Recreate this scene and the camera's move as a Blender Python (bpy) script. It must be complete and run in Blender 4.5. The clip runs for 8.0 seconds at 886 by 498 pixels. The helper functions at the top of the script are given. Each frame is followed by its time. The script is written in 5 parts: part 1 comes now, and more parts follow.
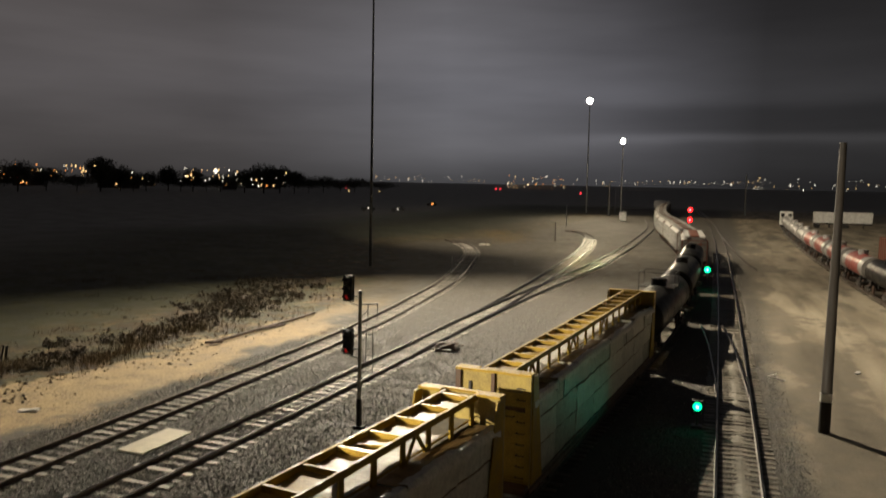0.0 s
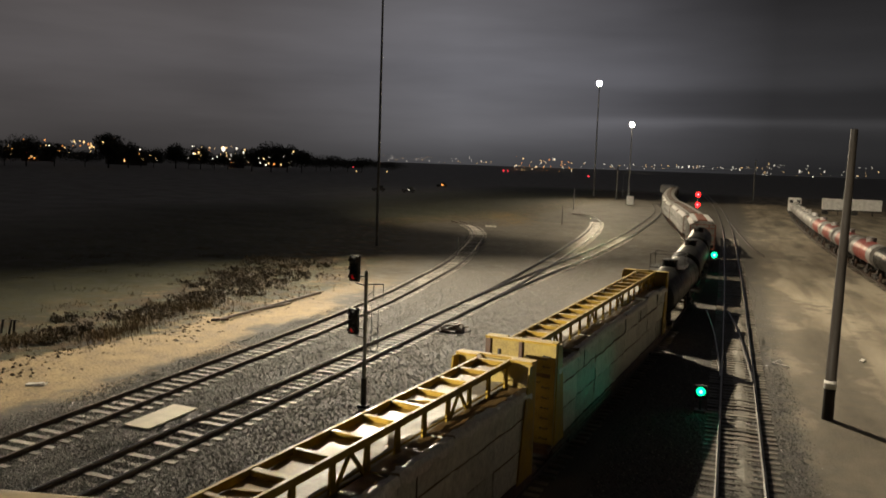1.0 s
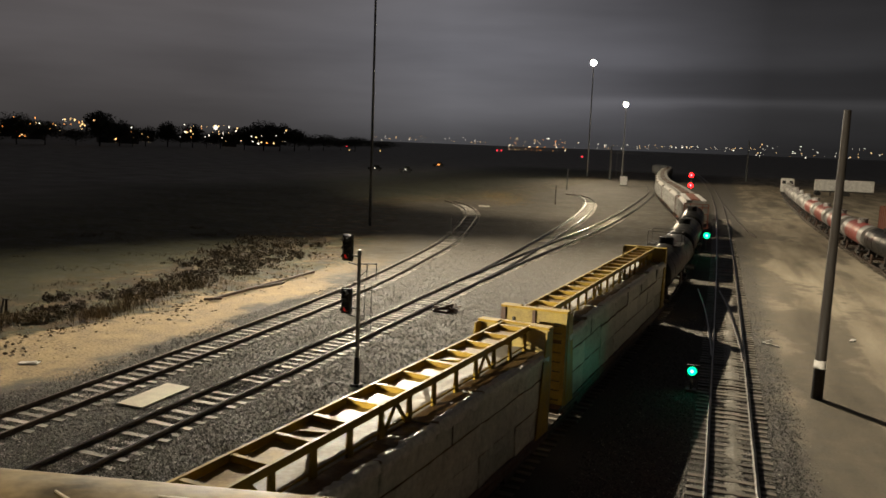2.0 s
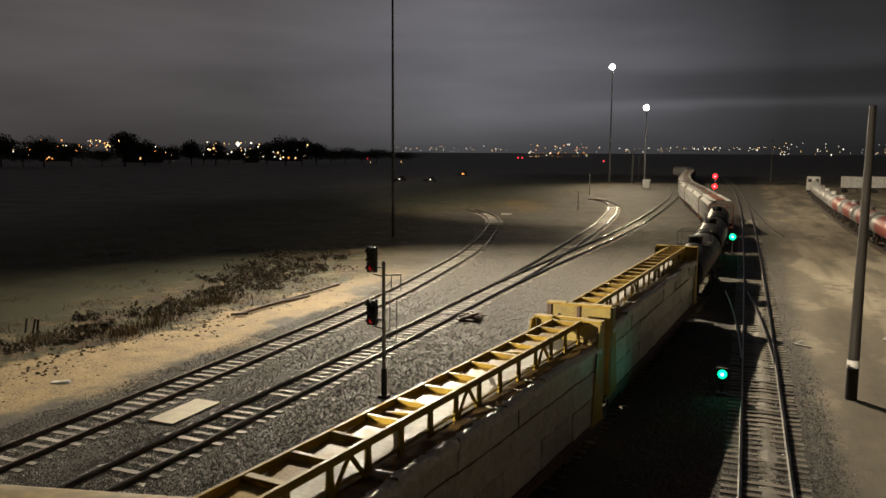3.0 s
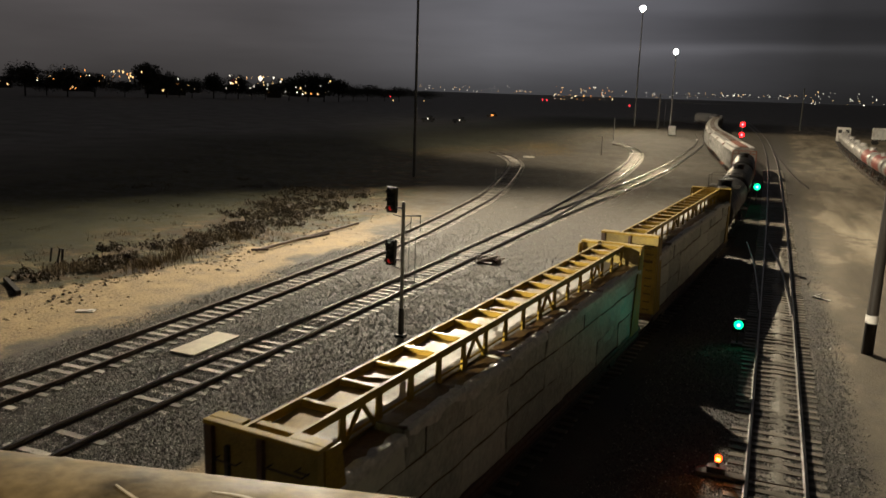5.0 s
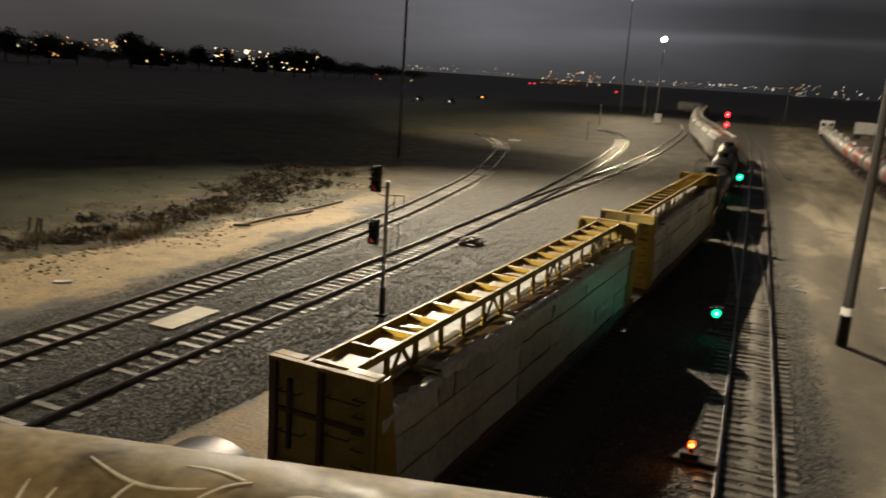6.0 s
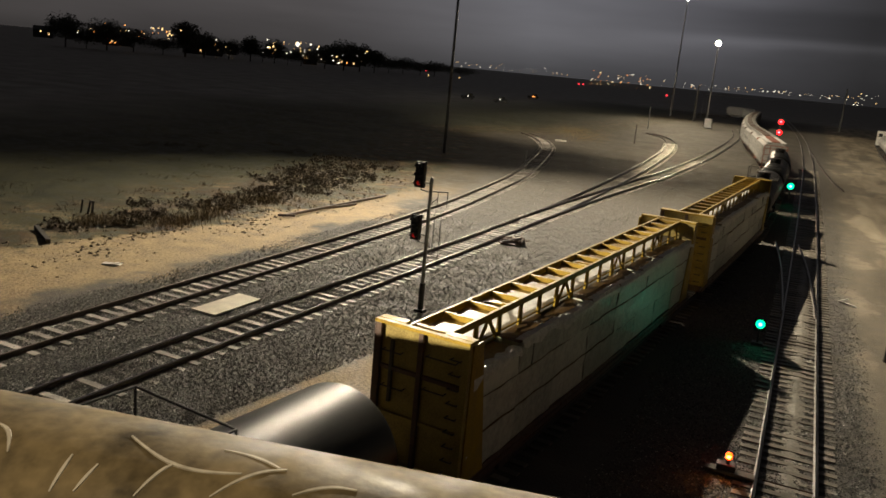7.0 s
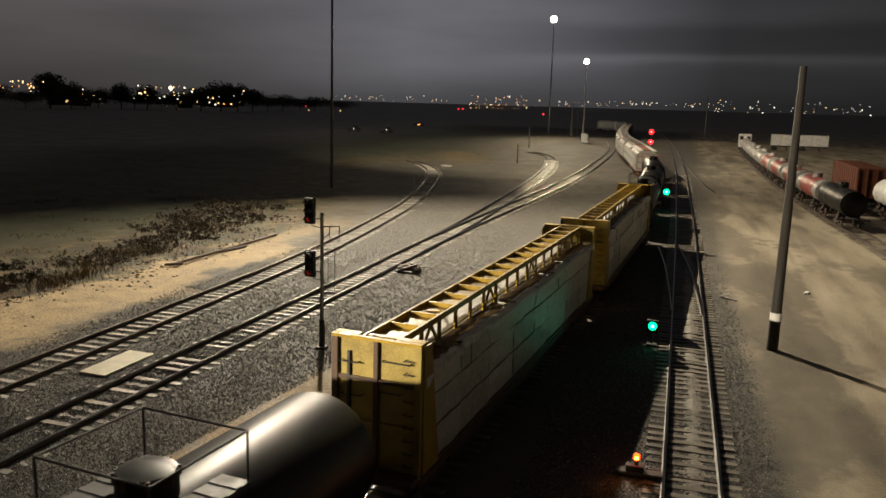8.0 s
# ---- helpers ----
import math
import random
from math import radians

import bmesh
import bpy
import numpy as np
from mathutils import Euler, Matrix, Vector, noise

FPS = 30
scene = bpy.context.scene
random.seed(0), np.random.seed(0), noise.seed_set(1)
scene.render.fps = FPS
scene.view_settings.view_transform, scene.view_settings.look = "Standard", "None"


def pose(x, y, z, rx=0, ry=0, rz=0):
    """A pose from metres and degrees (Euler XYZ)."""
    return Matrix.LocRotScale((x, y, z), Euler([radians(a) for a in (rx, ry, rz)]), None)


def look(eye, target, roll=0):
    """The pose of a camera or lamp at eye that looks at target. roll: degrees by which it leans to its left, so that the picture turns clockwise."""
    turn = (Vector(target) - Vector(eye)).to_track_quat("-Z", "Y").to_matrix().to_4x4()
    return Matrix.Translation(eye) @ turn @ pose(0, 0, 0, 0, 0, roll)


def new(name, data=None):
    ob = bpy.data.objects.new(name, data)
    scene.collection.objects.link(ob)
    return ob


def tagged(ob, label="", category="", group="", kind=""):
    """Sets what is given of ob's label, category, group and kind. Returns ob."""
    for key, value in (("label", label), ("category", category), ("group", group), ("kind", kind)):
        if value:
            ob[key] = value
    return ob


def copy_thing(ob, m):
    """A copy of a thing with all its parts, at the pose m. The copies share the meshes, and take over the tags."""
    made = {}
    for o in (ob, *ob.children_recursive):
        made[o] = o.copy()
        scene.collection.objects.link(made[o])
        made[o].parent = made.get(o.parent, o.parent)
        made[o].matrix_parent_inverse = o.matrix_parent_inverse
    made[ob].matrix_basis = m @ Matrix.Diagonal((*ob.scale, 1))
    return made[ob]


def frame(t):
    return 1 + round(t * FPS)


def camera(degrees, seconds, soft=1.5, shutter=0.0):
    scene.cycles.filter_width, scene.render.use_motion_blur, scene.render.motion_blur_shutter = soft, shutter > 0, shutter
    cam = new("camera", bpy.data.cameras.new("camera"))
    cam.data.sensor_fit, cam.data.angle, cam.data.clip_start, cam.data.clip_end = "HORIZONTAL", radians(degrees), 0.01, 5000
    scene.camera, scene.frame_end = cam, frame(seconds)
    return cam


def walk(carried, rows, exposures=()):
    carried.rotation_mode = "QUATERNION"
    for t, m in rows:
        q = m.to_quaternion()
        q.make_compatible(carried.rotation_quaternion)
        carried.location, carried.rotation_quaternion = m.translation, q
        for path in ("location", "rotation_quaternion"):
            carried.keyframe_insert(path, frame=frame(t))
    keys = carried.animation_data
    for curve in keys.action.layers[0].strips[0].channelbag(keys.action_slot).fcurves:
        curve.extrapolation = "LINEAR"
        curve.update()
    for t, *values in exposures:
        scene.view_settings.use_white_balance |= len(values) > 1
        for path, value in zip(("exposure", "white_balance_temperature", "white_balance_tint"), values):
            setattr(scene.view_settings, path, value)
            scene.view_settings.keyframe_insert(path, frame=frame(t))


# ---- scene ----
# lens and the path of the hand-held camera on the bridge
cam = camera(57.85, 8.0, soft=1.6, shutter=0.6)
EYE = 10.2
# seconds, yaw, pitch, roll, x, y, z
PATH = [
    (0, 19.04, -4.84, 1.14, 0, 0, 0.000), (0.1, 19.02, -4.13, 1.03, 0, 0, 0.000), (0.2, 19.19, -3.42, 0.92, 0, 0, 0.000),
    (0.3, 19.42, -3.19, 0.82, 0, 0, 0.000), (0.5, 19.56, -3.64, 0.60, 0, 0, 0.000), (1, 19.46, -6.19, 1.95, 0, 0, 0.000),
    (1.5, 19.00, -7.39, 1.90, 0, 0, 0.000), (1.7, 18.65, -7.71, 2.46, 0, 0, 0.000), (3, 20.63, -6.99, 0.30, 0, 0, 0.000),
    (3.5, 20.67, -8.34, 0.85, 0, 0, 0.000), (4, 20.32, -9.11, 0.82, 0, 0, 0.020), (4.5, 21.38, -9.83, 1.35, 0, 0, 0.045),
    (4.7, 21.93, -10.41, 1.85, 0, 0, 0.045), (5.8, 21.32, -12.70, 2.36, 0, 0, 0.045), (6, 20.64, -12.52, 3.75, 0, 0, 0.045),
    (6.2, 17.45, -11.97, 5.02, 0, 0, 0.045), (6.3, 16.75, -12.07, 5.66, 0, 0, 0.045), (6.4, 17.36, -12.37, 6.29, 0, 0, 0.045),
    (6.5, 19.58, -12.88, 6.93, 0, 0, 0.045), (6.6, 21.17, -13.06, 6.63, 0, 0, 0.045), (6.7, 22.33, -13.14, 6.33, 0, 0, 0.045),
    (6.8, 23.24, -13.15, 6.04, 0, 0, 0.045), (7, 23.64, -12.95, 5.44, 0, 0, 0.045), (7.3, 18.40, -11.84, 4.69, 0, 0, 0.048),
    (7.4, 17.88, -11.60, 4.44, 0, 0, 0.049), (7.5, 17.83, -10.97, 4.19, 0, 0, 0.050), (7.6, 17.52, -10.36, 3.67, 0, 0, 0.051),
    (7.7, 17.31, -10.12, 3.15, 0, 0, 0.052), (7.85, 16.42, -10.40, 1.95, 0, 0, 0.054), (8, 16.17, -10.41, 1.60, 0, 0, 0.055),
]


def camera_pose(yaw, pitch, roll, x, y, z):
    return pose(x, y, EYE + z) @ pose(0, 0, 0, 0, 0, yaw) @ pose(0, 0, 0, 90 + pitch) @ pose(0, 0, 0, 0, 0, roll)


walk(cam, [(r[0], camera_pose(*r[1:])) for r in PATH])

# ---- world: an overcast night sky that reflects the town's light ----
world = bpy.data.worlds.new("night_sky")
scene.world = world
world.use_nodes = True
wn, wl = world.node_tree.nodes, world.node_tree.links
bg = wn["Background"]
wc = wn.new("ShaderNodeTexCoord")
wsep = wn.new("ShaderNodeSeparateXYZ")
wl.new(wc.outputs["Generated"], wsep.inputs[0])
wramp = wn.new("ShaderNodeValToRGB")
wramp.color_ramp.elements[0].position, wramp.color_ramp.elements[0].color = 0.0, (0.026, 0.0255, 0.026, 1)
wramp.color_ramp.elements[1].position, wramp.color_ramp.elements[1].color = 1.0, (0.026, 0.0255, 0.027, 1)
for at, colour in ((0.045, (0.050, 0.049, 0.051, 1)), (0.11, (0.060, 0.059, 0.063, 1)), (0.22, (0.052, 0.050, 0.052, 1)), (0.36, (0.044, 0.042, 0.043, 1)), (0.60, (0.034, 0.033, 0.035, 1))):
    e = wramp.color_ramp.elements.new(at)
    e.color = colour
wl.new(wsep.outputs["Z"], wramp.inputs[0])
wmap = wn.new("ShaderNodeMapping")
wmap.inputs["Scale"].default_value = (1.4, 1.4, 9.0)
wl.new(wc.outputs["Generated"], wmap.inputs[0])
wnoise = wn.new("ShaderNodeTexNoise")
wnoise.inputs["Scale"].default_value, wnoise.inputs["Detail"].default_value = 1.7, 5.0
wl.new(wmap.outputs[0], wnoise.inputs["Vector"])
wr2 = wn.new("ShaderNodeMapRange")
wr2.inputs["From Min"].default_value, wr2.inputs["From Max"].default_value = 0.32, 0.68
wr2.inputs["To Min"].default_value, wr2.inputs["To Max"].default_value = 0.78, 1.14
wl.new(wnoise.outputs["Fac"], wr2.inputs["Value"])
wm = wn.new("ShaderNodeVectorMath")
wm.operation = "SCALE"
wl.new(wramp.outputs[0], wm.inputs[0])
wl.new(wr2.outputs[0], wm.inputs["Scale"])
# the town lies to the west, so the clouds are brighter and browner there
wside = wn.new("ShaderNodeValToRGB")
wside.color_ramp.elements[0].position, wside.color_ramp.elements[0].color = 0.0, (1.65, 1.48, 1.36, 1)
# the unseen eastern sky is raised to brighten the train's shaded side
wside.color_ramp.elements[1].position, wside.color_ramp.elements[1].color = 1.0, (1.9, 1.85, 1.75, 1)
# the peak from 0.34 to 0.44 paints the mast lamp's glare into the sky
for at, colour in ((0.22, (1.6, 1.5, 1.45, 1)), (0.34, (2.6, 2.6, 2.7, 1)), (0.44, (2.0, 2.0, 2.1, 1)), (0.52, (0.80, 0.79, 0.79, 1)), (0.62, (0.60, 0.59, 0.57, 1)), (0.72, (1.0, 0.98, 0.95, 1))):
    e = wside.color_ramp.elements.new(at)
    e.color = colour
wx = wn.new("ShaderNodeMapRange")
wx.inputs["From Min"].default_value, wx.inputs["From Max"].default_value = -1.0, 1.0
wl.new(wsep.outputs["X"], wx.inputs["Value"])
wl.new(wx.outputs[0], wside.inputs[0])
wm2 = wn.new("ShaderNodeVectorMath")
wm2.operation = "MULTIPLY"
wl.new(wm.outputs[0], wm2.inputs[0])
wl.new(wside.outputs[0], wm2.inputs[1])
# the unseen southern sky is dimmed to shade faces turned that way
wy = wn.new("ShaderNodeMapRange")
wy.inputs["From Min"].default_value, wy.inputs["From Max"].default_value = -0.22, 0.32
wy.inputs["To Min"].default_value, wy.inputs["To Max"].default_value = 0.12, 1.0
wl.new(wsep.outputs["Y"], wy.inputs["Value"])
wm3 = wn.new("ShaderNodeVectorMath")
wm3.operation = "SCALE"
wl.new(wm2.outputs[0], wm3.inputs[0])
wl.new(wy.outputs[0], wm3.inputs["Scale"])
# a bank of dark cloud low in the north, with a paler rift under it
wbank = wn.new("ShaderNodeValToRGB")
wbank.color_ramp.elements[0].position, wbank.color_ramp.elements[0].color = 0.0, (1, 1, 1, 1)
wbank.color_ramp.elements[1].position, wbank.color_ramp.elements[1].color = 1.0, (1, 1, 1, 1)
for at, v in ((0.034, 0.95), (0.046, 1.0), (0.056, 1.45), (0.064, 0.72), (0.088, 0.62), (0.102, 0.82), (0.16, 0.70), (0.22, 0.52)):
    wbank.color_ramp.elements.new(at).color = (v, v, v, 1)
wlift = wn.new("ShaderNodeMath")
wlift.operation = "MULTIPLY_ADD"
wlift.inputs[1].default_value = 0.024
wlow = wn.new("ShaderNodeMath")
wlow.operation = "SUBTRACT"
wlow.inputs[1].default_value = 0.012
wl.new(wsep.outputs["Z"], wlow.inputs[0])
wl.new(wnoise.outputs["Fac"], wlift.inputs[0])
wl.new(wlow.outputs[0], wlift.inputs[2])
wl.new(wlift.outputs[0], wbank.inputs[0])
wnorth = wn.new("ShaderNodeMapRange")
wnorth.interpolation_type = "SMOOTHSTEP"
wnorth.inputs["From Min"].default_value, wnorth.inputs["From Max"].default_value = -0.28, -0.02
wl.new(wsep.outputs["X"], wnorth.inputs["Value"])
wmix = wn.new("ShaderNodeMix")
wmix.data_type = "RGBA"
wmix.inputs[6].default_value = (1, 1, 1, 1)
wl.new(wnorth.outputs[0], wmix.inputs[0])
wl.new(wbank.outputs[0], wmix.inputs[7])
wm4 = wn.new("ShaderNodeVectorMath")
wm4.operation = "MULTIPLY"
wl.new(wm3.outputs[0], wm4.inputs[0])
wl.new(wmix.outputs[2], wm4.inputs[1])
wl.new(wm4.outputs[0], bg.inputs["Color"])
bg.inputs["Strength"].default_value = 1.0


# ---- lamps of the yard: floodlights on high masts, and two unseen ones added on the bridge behind ----
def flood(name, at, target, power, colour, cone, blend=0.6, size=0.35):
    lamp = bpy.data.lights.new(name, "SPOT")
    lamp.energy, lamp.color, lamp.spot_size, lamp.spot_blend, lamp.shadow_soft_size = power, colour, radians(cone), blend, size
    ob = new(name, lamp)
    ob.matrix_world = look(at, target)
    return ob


WARM, WHITE = (1.0, 0.80, 0.52), (0.98, 0.85, 0.64)
MAST_1, MAST_2, MAST_3 = (-38.9, 86.5, 38.0), (-45.5, 288.0, 39.2), (-26.7, 230.5, 22.0)
BULKHEAD_FILL = (-33.0, -15.0, 12.8)
HANDRAIL_FILL = (-1.2, -1.8, 13.4)
flood("flood_light", (MAST_1[0] + 0.4, MAST_1[1] - 0.9, MAST_1[2] + 0.2), (28, 2, 0), 400000, WHITE, 124, 1.0, 0.3)
flood("flood_light", (MAST_1[0] + 0.6, MAST_1[1] - 0.6, MAST_1[2] + 0.2), (34, 135, 0), 130000, WHITE, 84, 1.0, 0.3)
flood("flood_light", (MAST_1[0] + 0.2, MAST_1[1] + 0.9, MAST_1[2] + 0.2), (-8, 215, 0), 330000, WHITE, 96, 1.0, 0.3)
flood("flood_light", (MAST_2[0] + 0.4, MAST_2[1] - 1.9, MAST_2[2] - 0.6), (25, 170, 0), 130000, WARM, 110, 1.0)
flood("flood_light", (MAST_3[0] + 0.4, MAST_3[1] - 1.9, MAST_3[2] - 0.6), (14, 150, 0), 12000, WARM, 110, 1.0)
# added unseen lamp: its narrow cone lights the bulkhead and misses the handrail
flood("fill_light", BULKHEAD_FILL, (-4.2, 18.5, 4), 170000, WHITE, 28, 0.5, 0.03)
# added unseen lamp that brightens only the handrail's near side
flood("fill_light", HANDRAIL_FILL, (-0.5, 0.4, 9.8), 440, WARM, 40, 0.7, 0.10)


def signal_glow(at, target, power, colour, cone):
    """The beam that a signal lamp throws on what stands before it."""
    lamp = bpy.data.lights.new("signal_light", "SPOT")
    lamp.energy, lamp.color, lamp.shadow_soft_size, lamp.spot_size, lamp.spot_blend = power, colour, 0.06, radians(cone), 1.0
    new("signal_light", lamp).matrix_world = look(at, target)


signal_glow((-0.6, 34.55, 0.98), (-4.6, 30.6, 2.9), 42, (0.015, 1.0, 0.62), 70)
signal_glow((-0.55, 34.6, 0.95), (-0.7, 33.4, 0.0), 4, (0.015, 1.0, 0.62), 120)
signal_glow((-0.5, 21.72, 0.62), (-0.7, 20.0, 0.0), 14, (1.0, 0.30, 0.03), 150)


# ---- materials ----
def ramp(nodes, stops):
    n = nodes.new("ShaderNodeValToRGB")
    el = n.color_ramp.elements
    el[0].position, el[0].color = stops[0][0], (*stops[0][1], 1)
    el[1].position, el[1].color = stops[-1][0], (*stops[-1][1], 1)
    for p, c in stops[1:-1]:
        x = el.new(p)
        x.color = (*c, 1)
    return n


def surface(name, dark, light, rough=(0.5, 0.8), scale=3.0, fine=40.0, bump=0.3, bump_dist=0.01, metal=0.0, stretch=(1, 1, 1), rnd=0.0, specular=0.5):
    """A worn surface: two scales of noise mix two colours, vary the gloss and raise a fine relief."""
    m = bpy.data.materials.new(name)
    m.use_nodes = True
    n, l = m.node_tree.nodes, m.node_tree.links
    b = n["Principled BSDF"]
    tc = n.new("ShaderNodeTexCoord")
    mp = n.new("ShaderNodeMapping")
    mp.inputs["Scale"].default_value = stretch
    l.new(tc.outputs["Object"], mp.inputs[0])
    a, f = n.new("ShaderNodeTexNoise"), n.new("ShaderNodeTexNoise")
    a.inputs["Scale"].default_value, a.inputs["Detail"].default_value = scale, 6
    f.inputs["Scale"].default_value, f.inputs["Detail"].default_value = fine, 3
    l.new(mp.outputs[0], a.inputs["Vector"])
    l.new(mp.outputs[0], f.inputs["Vector"])
    mix = n.new("ShaderNodeMath")
    mix.operation = "MULTIPLY_ADD"
    mix.inputs[1].default_value = 0.45
    l.new(f.outputs["Fac"], mix.inputs[0])
    half = n.new("ShaderNodeMath")
    half.operation = "MULTIPLY"
    half.inputs[1].default_value = 0.55
    l.new(a.outputs["Fac"], half.inputs[0])
    l.new(half.outputs[0], mix.inputs[2])
    last = mix.outputs[0]
    if rnd:
        oi = n.new("ShaderNodeObjectInfo")
        ad = n.new("ShaderNodeMath")
        ad.operation = "MULTIPLY_ADD"
        ad.inputs[1].default_value = rnd
        l.new(oi.outputs["Random"], ad.inputs[0])
        sub = n.new("ShaderNodeMath")
        sub.operation = "SUBTRACT"
        sub.inputs[1].default_value = rnd / 2
        l.new(last, sub.inputs[0])
        l.new(sub.outputs[0], ad.inputs[2])
        last = ad.outputs[0]
    r = ramp(n, [(0.34, dark), (0.66, light)])
    l.new(last, r.inputs[0])
    l.new(r.outputs[0], b.inputs["Base Color"])
    rr = n.new("ShaderNodeMapRange")
    rr.inputs["From Min"].default_value, rr.inputs["From Max"].default_value = 0.35, 0.65
    rr.inputs["To Min"].default_value, rr.inputs["To Max"].default_value = rough
    l.new(a.outputs["Fac"], rr.inputs["Value"])
    l.new(rr.outputs[0], b.inputs["Roughness"])
    b.inputs["Metallic"].default_value = metal
    b.inputs["Specular IOR Level"].default_value = specular
    if bump:
        bp = n.new("ShaderNodeBump")
        bp.inputs["Strength"].default_value, bp.inputs["Distance"].default_value = bump, bump_dist
        l.new(mix.outputs[0], bp.inputs["Height"])
        l.new(bp.outputs[0], b.inputs["Normal"])
    return m


def glow(name, colour, strength):
    m = bpy.data.materials.new(name)
    m.use_nodes = True
    b = m.node_tree.nodes["Principled BSDF"]
    b.inputs["Base Color"].default_value = (*[min(1, c) for c in colour], 1)
    b.inputs["Emission Color"].default_value = (*colour, 1)
    b.inputs["Emission Strength"].default_value = strength
    return m


YELLOW = surface("yellow_car_paint", (0.20, 0.124, 0.011), (0.42, 0.282, 0.034), (0.4, 0.65), 2.2, 30, 0.25, 0.004, specular=0.2)
OCHRE = surface("faded_ochre_paint", (0.17, 0.118, 0.020), (0.37, 0.282, 0.066), (0.45, 0.7), 1.8, 26, 0.3, 0.004)
WRAP = surface("grey_lumber_wrap", (0.27, 0.28, 0.225), (0.53, 0.54, 0.445), (0.32, 0.6), 3.0, 7, 1.0, 0.07, rnd=0.3)
TORN = surface("torn_pale_wrap", (0.34, 0.335, 0.29), (0.66, 0.65, 0.58), (0.35, 0.6), 5.0, 14, 0.8, 0.02)
WRAP_WHITE = surface("white_plastic_sheet", (0.26, 0.244, 0.21), (0.45, 0.422, 0.365), (0.5, 0.7), 2.0, 9, 0.7, 0.04, specular=0.15)
TAN = surface("tan_lumber_top", (0.07, 0.042, 0.018), (0.20, 0.125, 0.048), (0.42, 0.6), 1.5, 14, 0.5, 0.02, rnd=0.2, specular=0.35)
PLATE = surface("tan_painted_plate", (0.21, 0.122, 0.022), (0.44, 0.285, 0.070), (0.34, 0.55), 2.5, 14, 0.3, 0.006, rnd=0.25, specular=0.12)
STEEL_DARK = surface("dark_greasy_steel", (0.018, 0.016, 0.014), (0.05, 0.045, 0.04), (0.4, 0.7), 4, 40, 0.3, 0.005)
TANK_BLACK = surface("wet_black_tank_paint", (0.005, 0.005, 0.005), (0.018, 0.017, 0.015), (0.32, 0.48), 1.2, 10, 0.12, 0.004, stretch=(1, 0.3, 1), specular=0.2)
RUST = surface("rusty_steel", (0.035, 0.02, 0.013), (0.11, 0.06, 0.035), (0.45, 0.75), 6, 50, 0.4, 0.004)
RAIL_SIDE = surface("brown_rail_steel", (0.028, 0.018, 0.012), (0.075, 0.05, 0.035), (0.4, 0.7), 5, 40, 0.3, 0.003)
RAIL_HEAD = surface("polished_rail_head", (0.32, 0.31, 0.29), (0.55, 0.53, 0.50), (0.15, 0.27), 1.0, 60, 0.1, 0.001, metal=1.0, stretch=(4, 0.4, 1))
RAIL_DULL = surface("dull_rail_head", (0.06, 0.045, 0.033), (0.16, 0.125, 0.098), (0.35, 0.55), 1.0, 60, 0.1, 0.001, metal=0.7, stretch=(4, 0.4, 1))
CONCRETE_TIE = surface("concrete_tie", (0.17, 0.155, 0.13), (0.46, 0.42, 0.36), (0.5, 0.8), 5, 60, 0.3, 0.004, rnd=0.35)
WOOD_TIE = surface("weathered_wooden_tie", (0.075, 0.064, 0.049), (0.25, 0.22, 0.175), (0.28, 0.55), 3, 30, 0.5, 0.008, stretch=(0.4, 3, 3), rnd=0.35)
GALV = surface("galvanised_steel", (0.11, 0.11, 0.108), (0.25, 0.25, 0.243), (0.35, 0.55), 4, 50, 0.1, 0.002, metal=0.6)
POLE_WOOD = surface("weathered_pole_wood", (0.011, 0.0088, 0.007), (0.038, 0.030, 0.023), (0.6, 0.85), 2, 22, 0.5, 0.01, stretch=(3, 3, 0.25))
WHITE_PAINT = surface("dirty_white_paint", (0.50, 0.48, 0.44), (0.80, 0.78, 0.73), (0.4, 0.65), 1.5, 20, 0.15, 0.004)
BLACK_PAINT = surface("black_signal_paint", (0.006, 0.006, 0.006), (0.016, 0.016, 0.016), (0.55, 0.75), 4, 40, 0.1, 0.002)
GREY_CAR = surface("grey_hopper_paint", (0.15, 0.143, 0.13), (0.34, 0.325, 0.295), (0.4, 0.6), 1.2, 14, 0.2, 0.01)
SILVER = surface("silver_tank_paint", (0.20, 0.185, 0.17), (0.42, 0.40, 0.37), (0.3, 0.5), 1.4, 14, 0.15, 0.006)
RED_PAINT = surface("faded_red_paint", (0.20, 0.040, 0.032), (0.36, 0.085, 0.068), (0.35, 0.6), 1.4, 14, 0.2, 0.006)
RED_BROWN = surface("oxide_red_boxcar_paint", (0.13, 0.04, 0.022), (0.26, 0.09, 0.05), (0.5, 0.75), 1.2, 14, 0.3, 0.01)
CONCRETE = surface("bridge_concrete", (0.18, 0.17, 0.15), (0.34, 0.32, 0.29), (0.6, 0.85), 2, 30, 0.4, 0.006)
HANDRAIL = surface("worn_brown_handrail_steel", (0.050, 0.037, 0.017), (0.25, 0.190, 0.098), (0.42, 0.80), 14.0, 60, 0.5, 0.003, metal=0.1, specular=0.25)
SCRATCH = surface("pale_scratch_marks", (0.40, 0.36, 0.28), (0.60, 0.55, 0.45), (0.4, 0.6), 30, 120, 0.2, 0.001)
PLYWOOD = surface("pale_plywood_sheet", (0.38, 0.34, 0.25), (0.62, 0.57, 0.44), (0.4, 0.65), 2, 24, 0.2, 0.004)
CLOD = surface("brown_earth_clod", (0.045, 0.032, 0.017), (0.20, 0.145, 0.075), (0.7, 0.95), 1.2, 8, 0.4, 0.03)
DRY_TWIG = surface("dry_reed", (0.06, 0.046, 0.024), (0.19, 0.14, 0.075), (0.6, 0.9), 0.5, 30, 0.0)
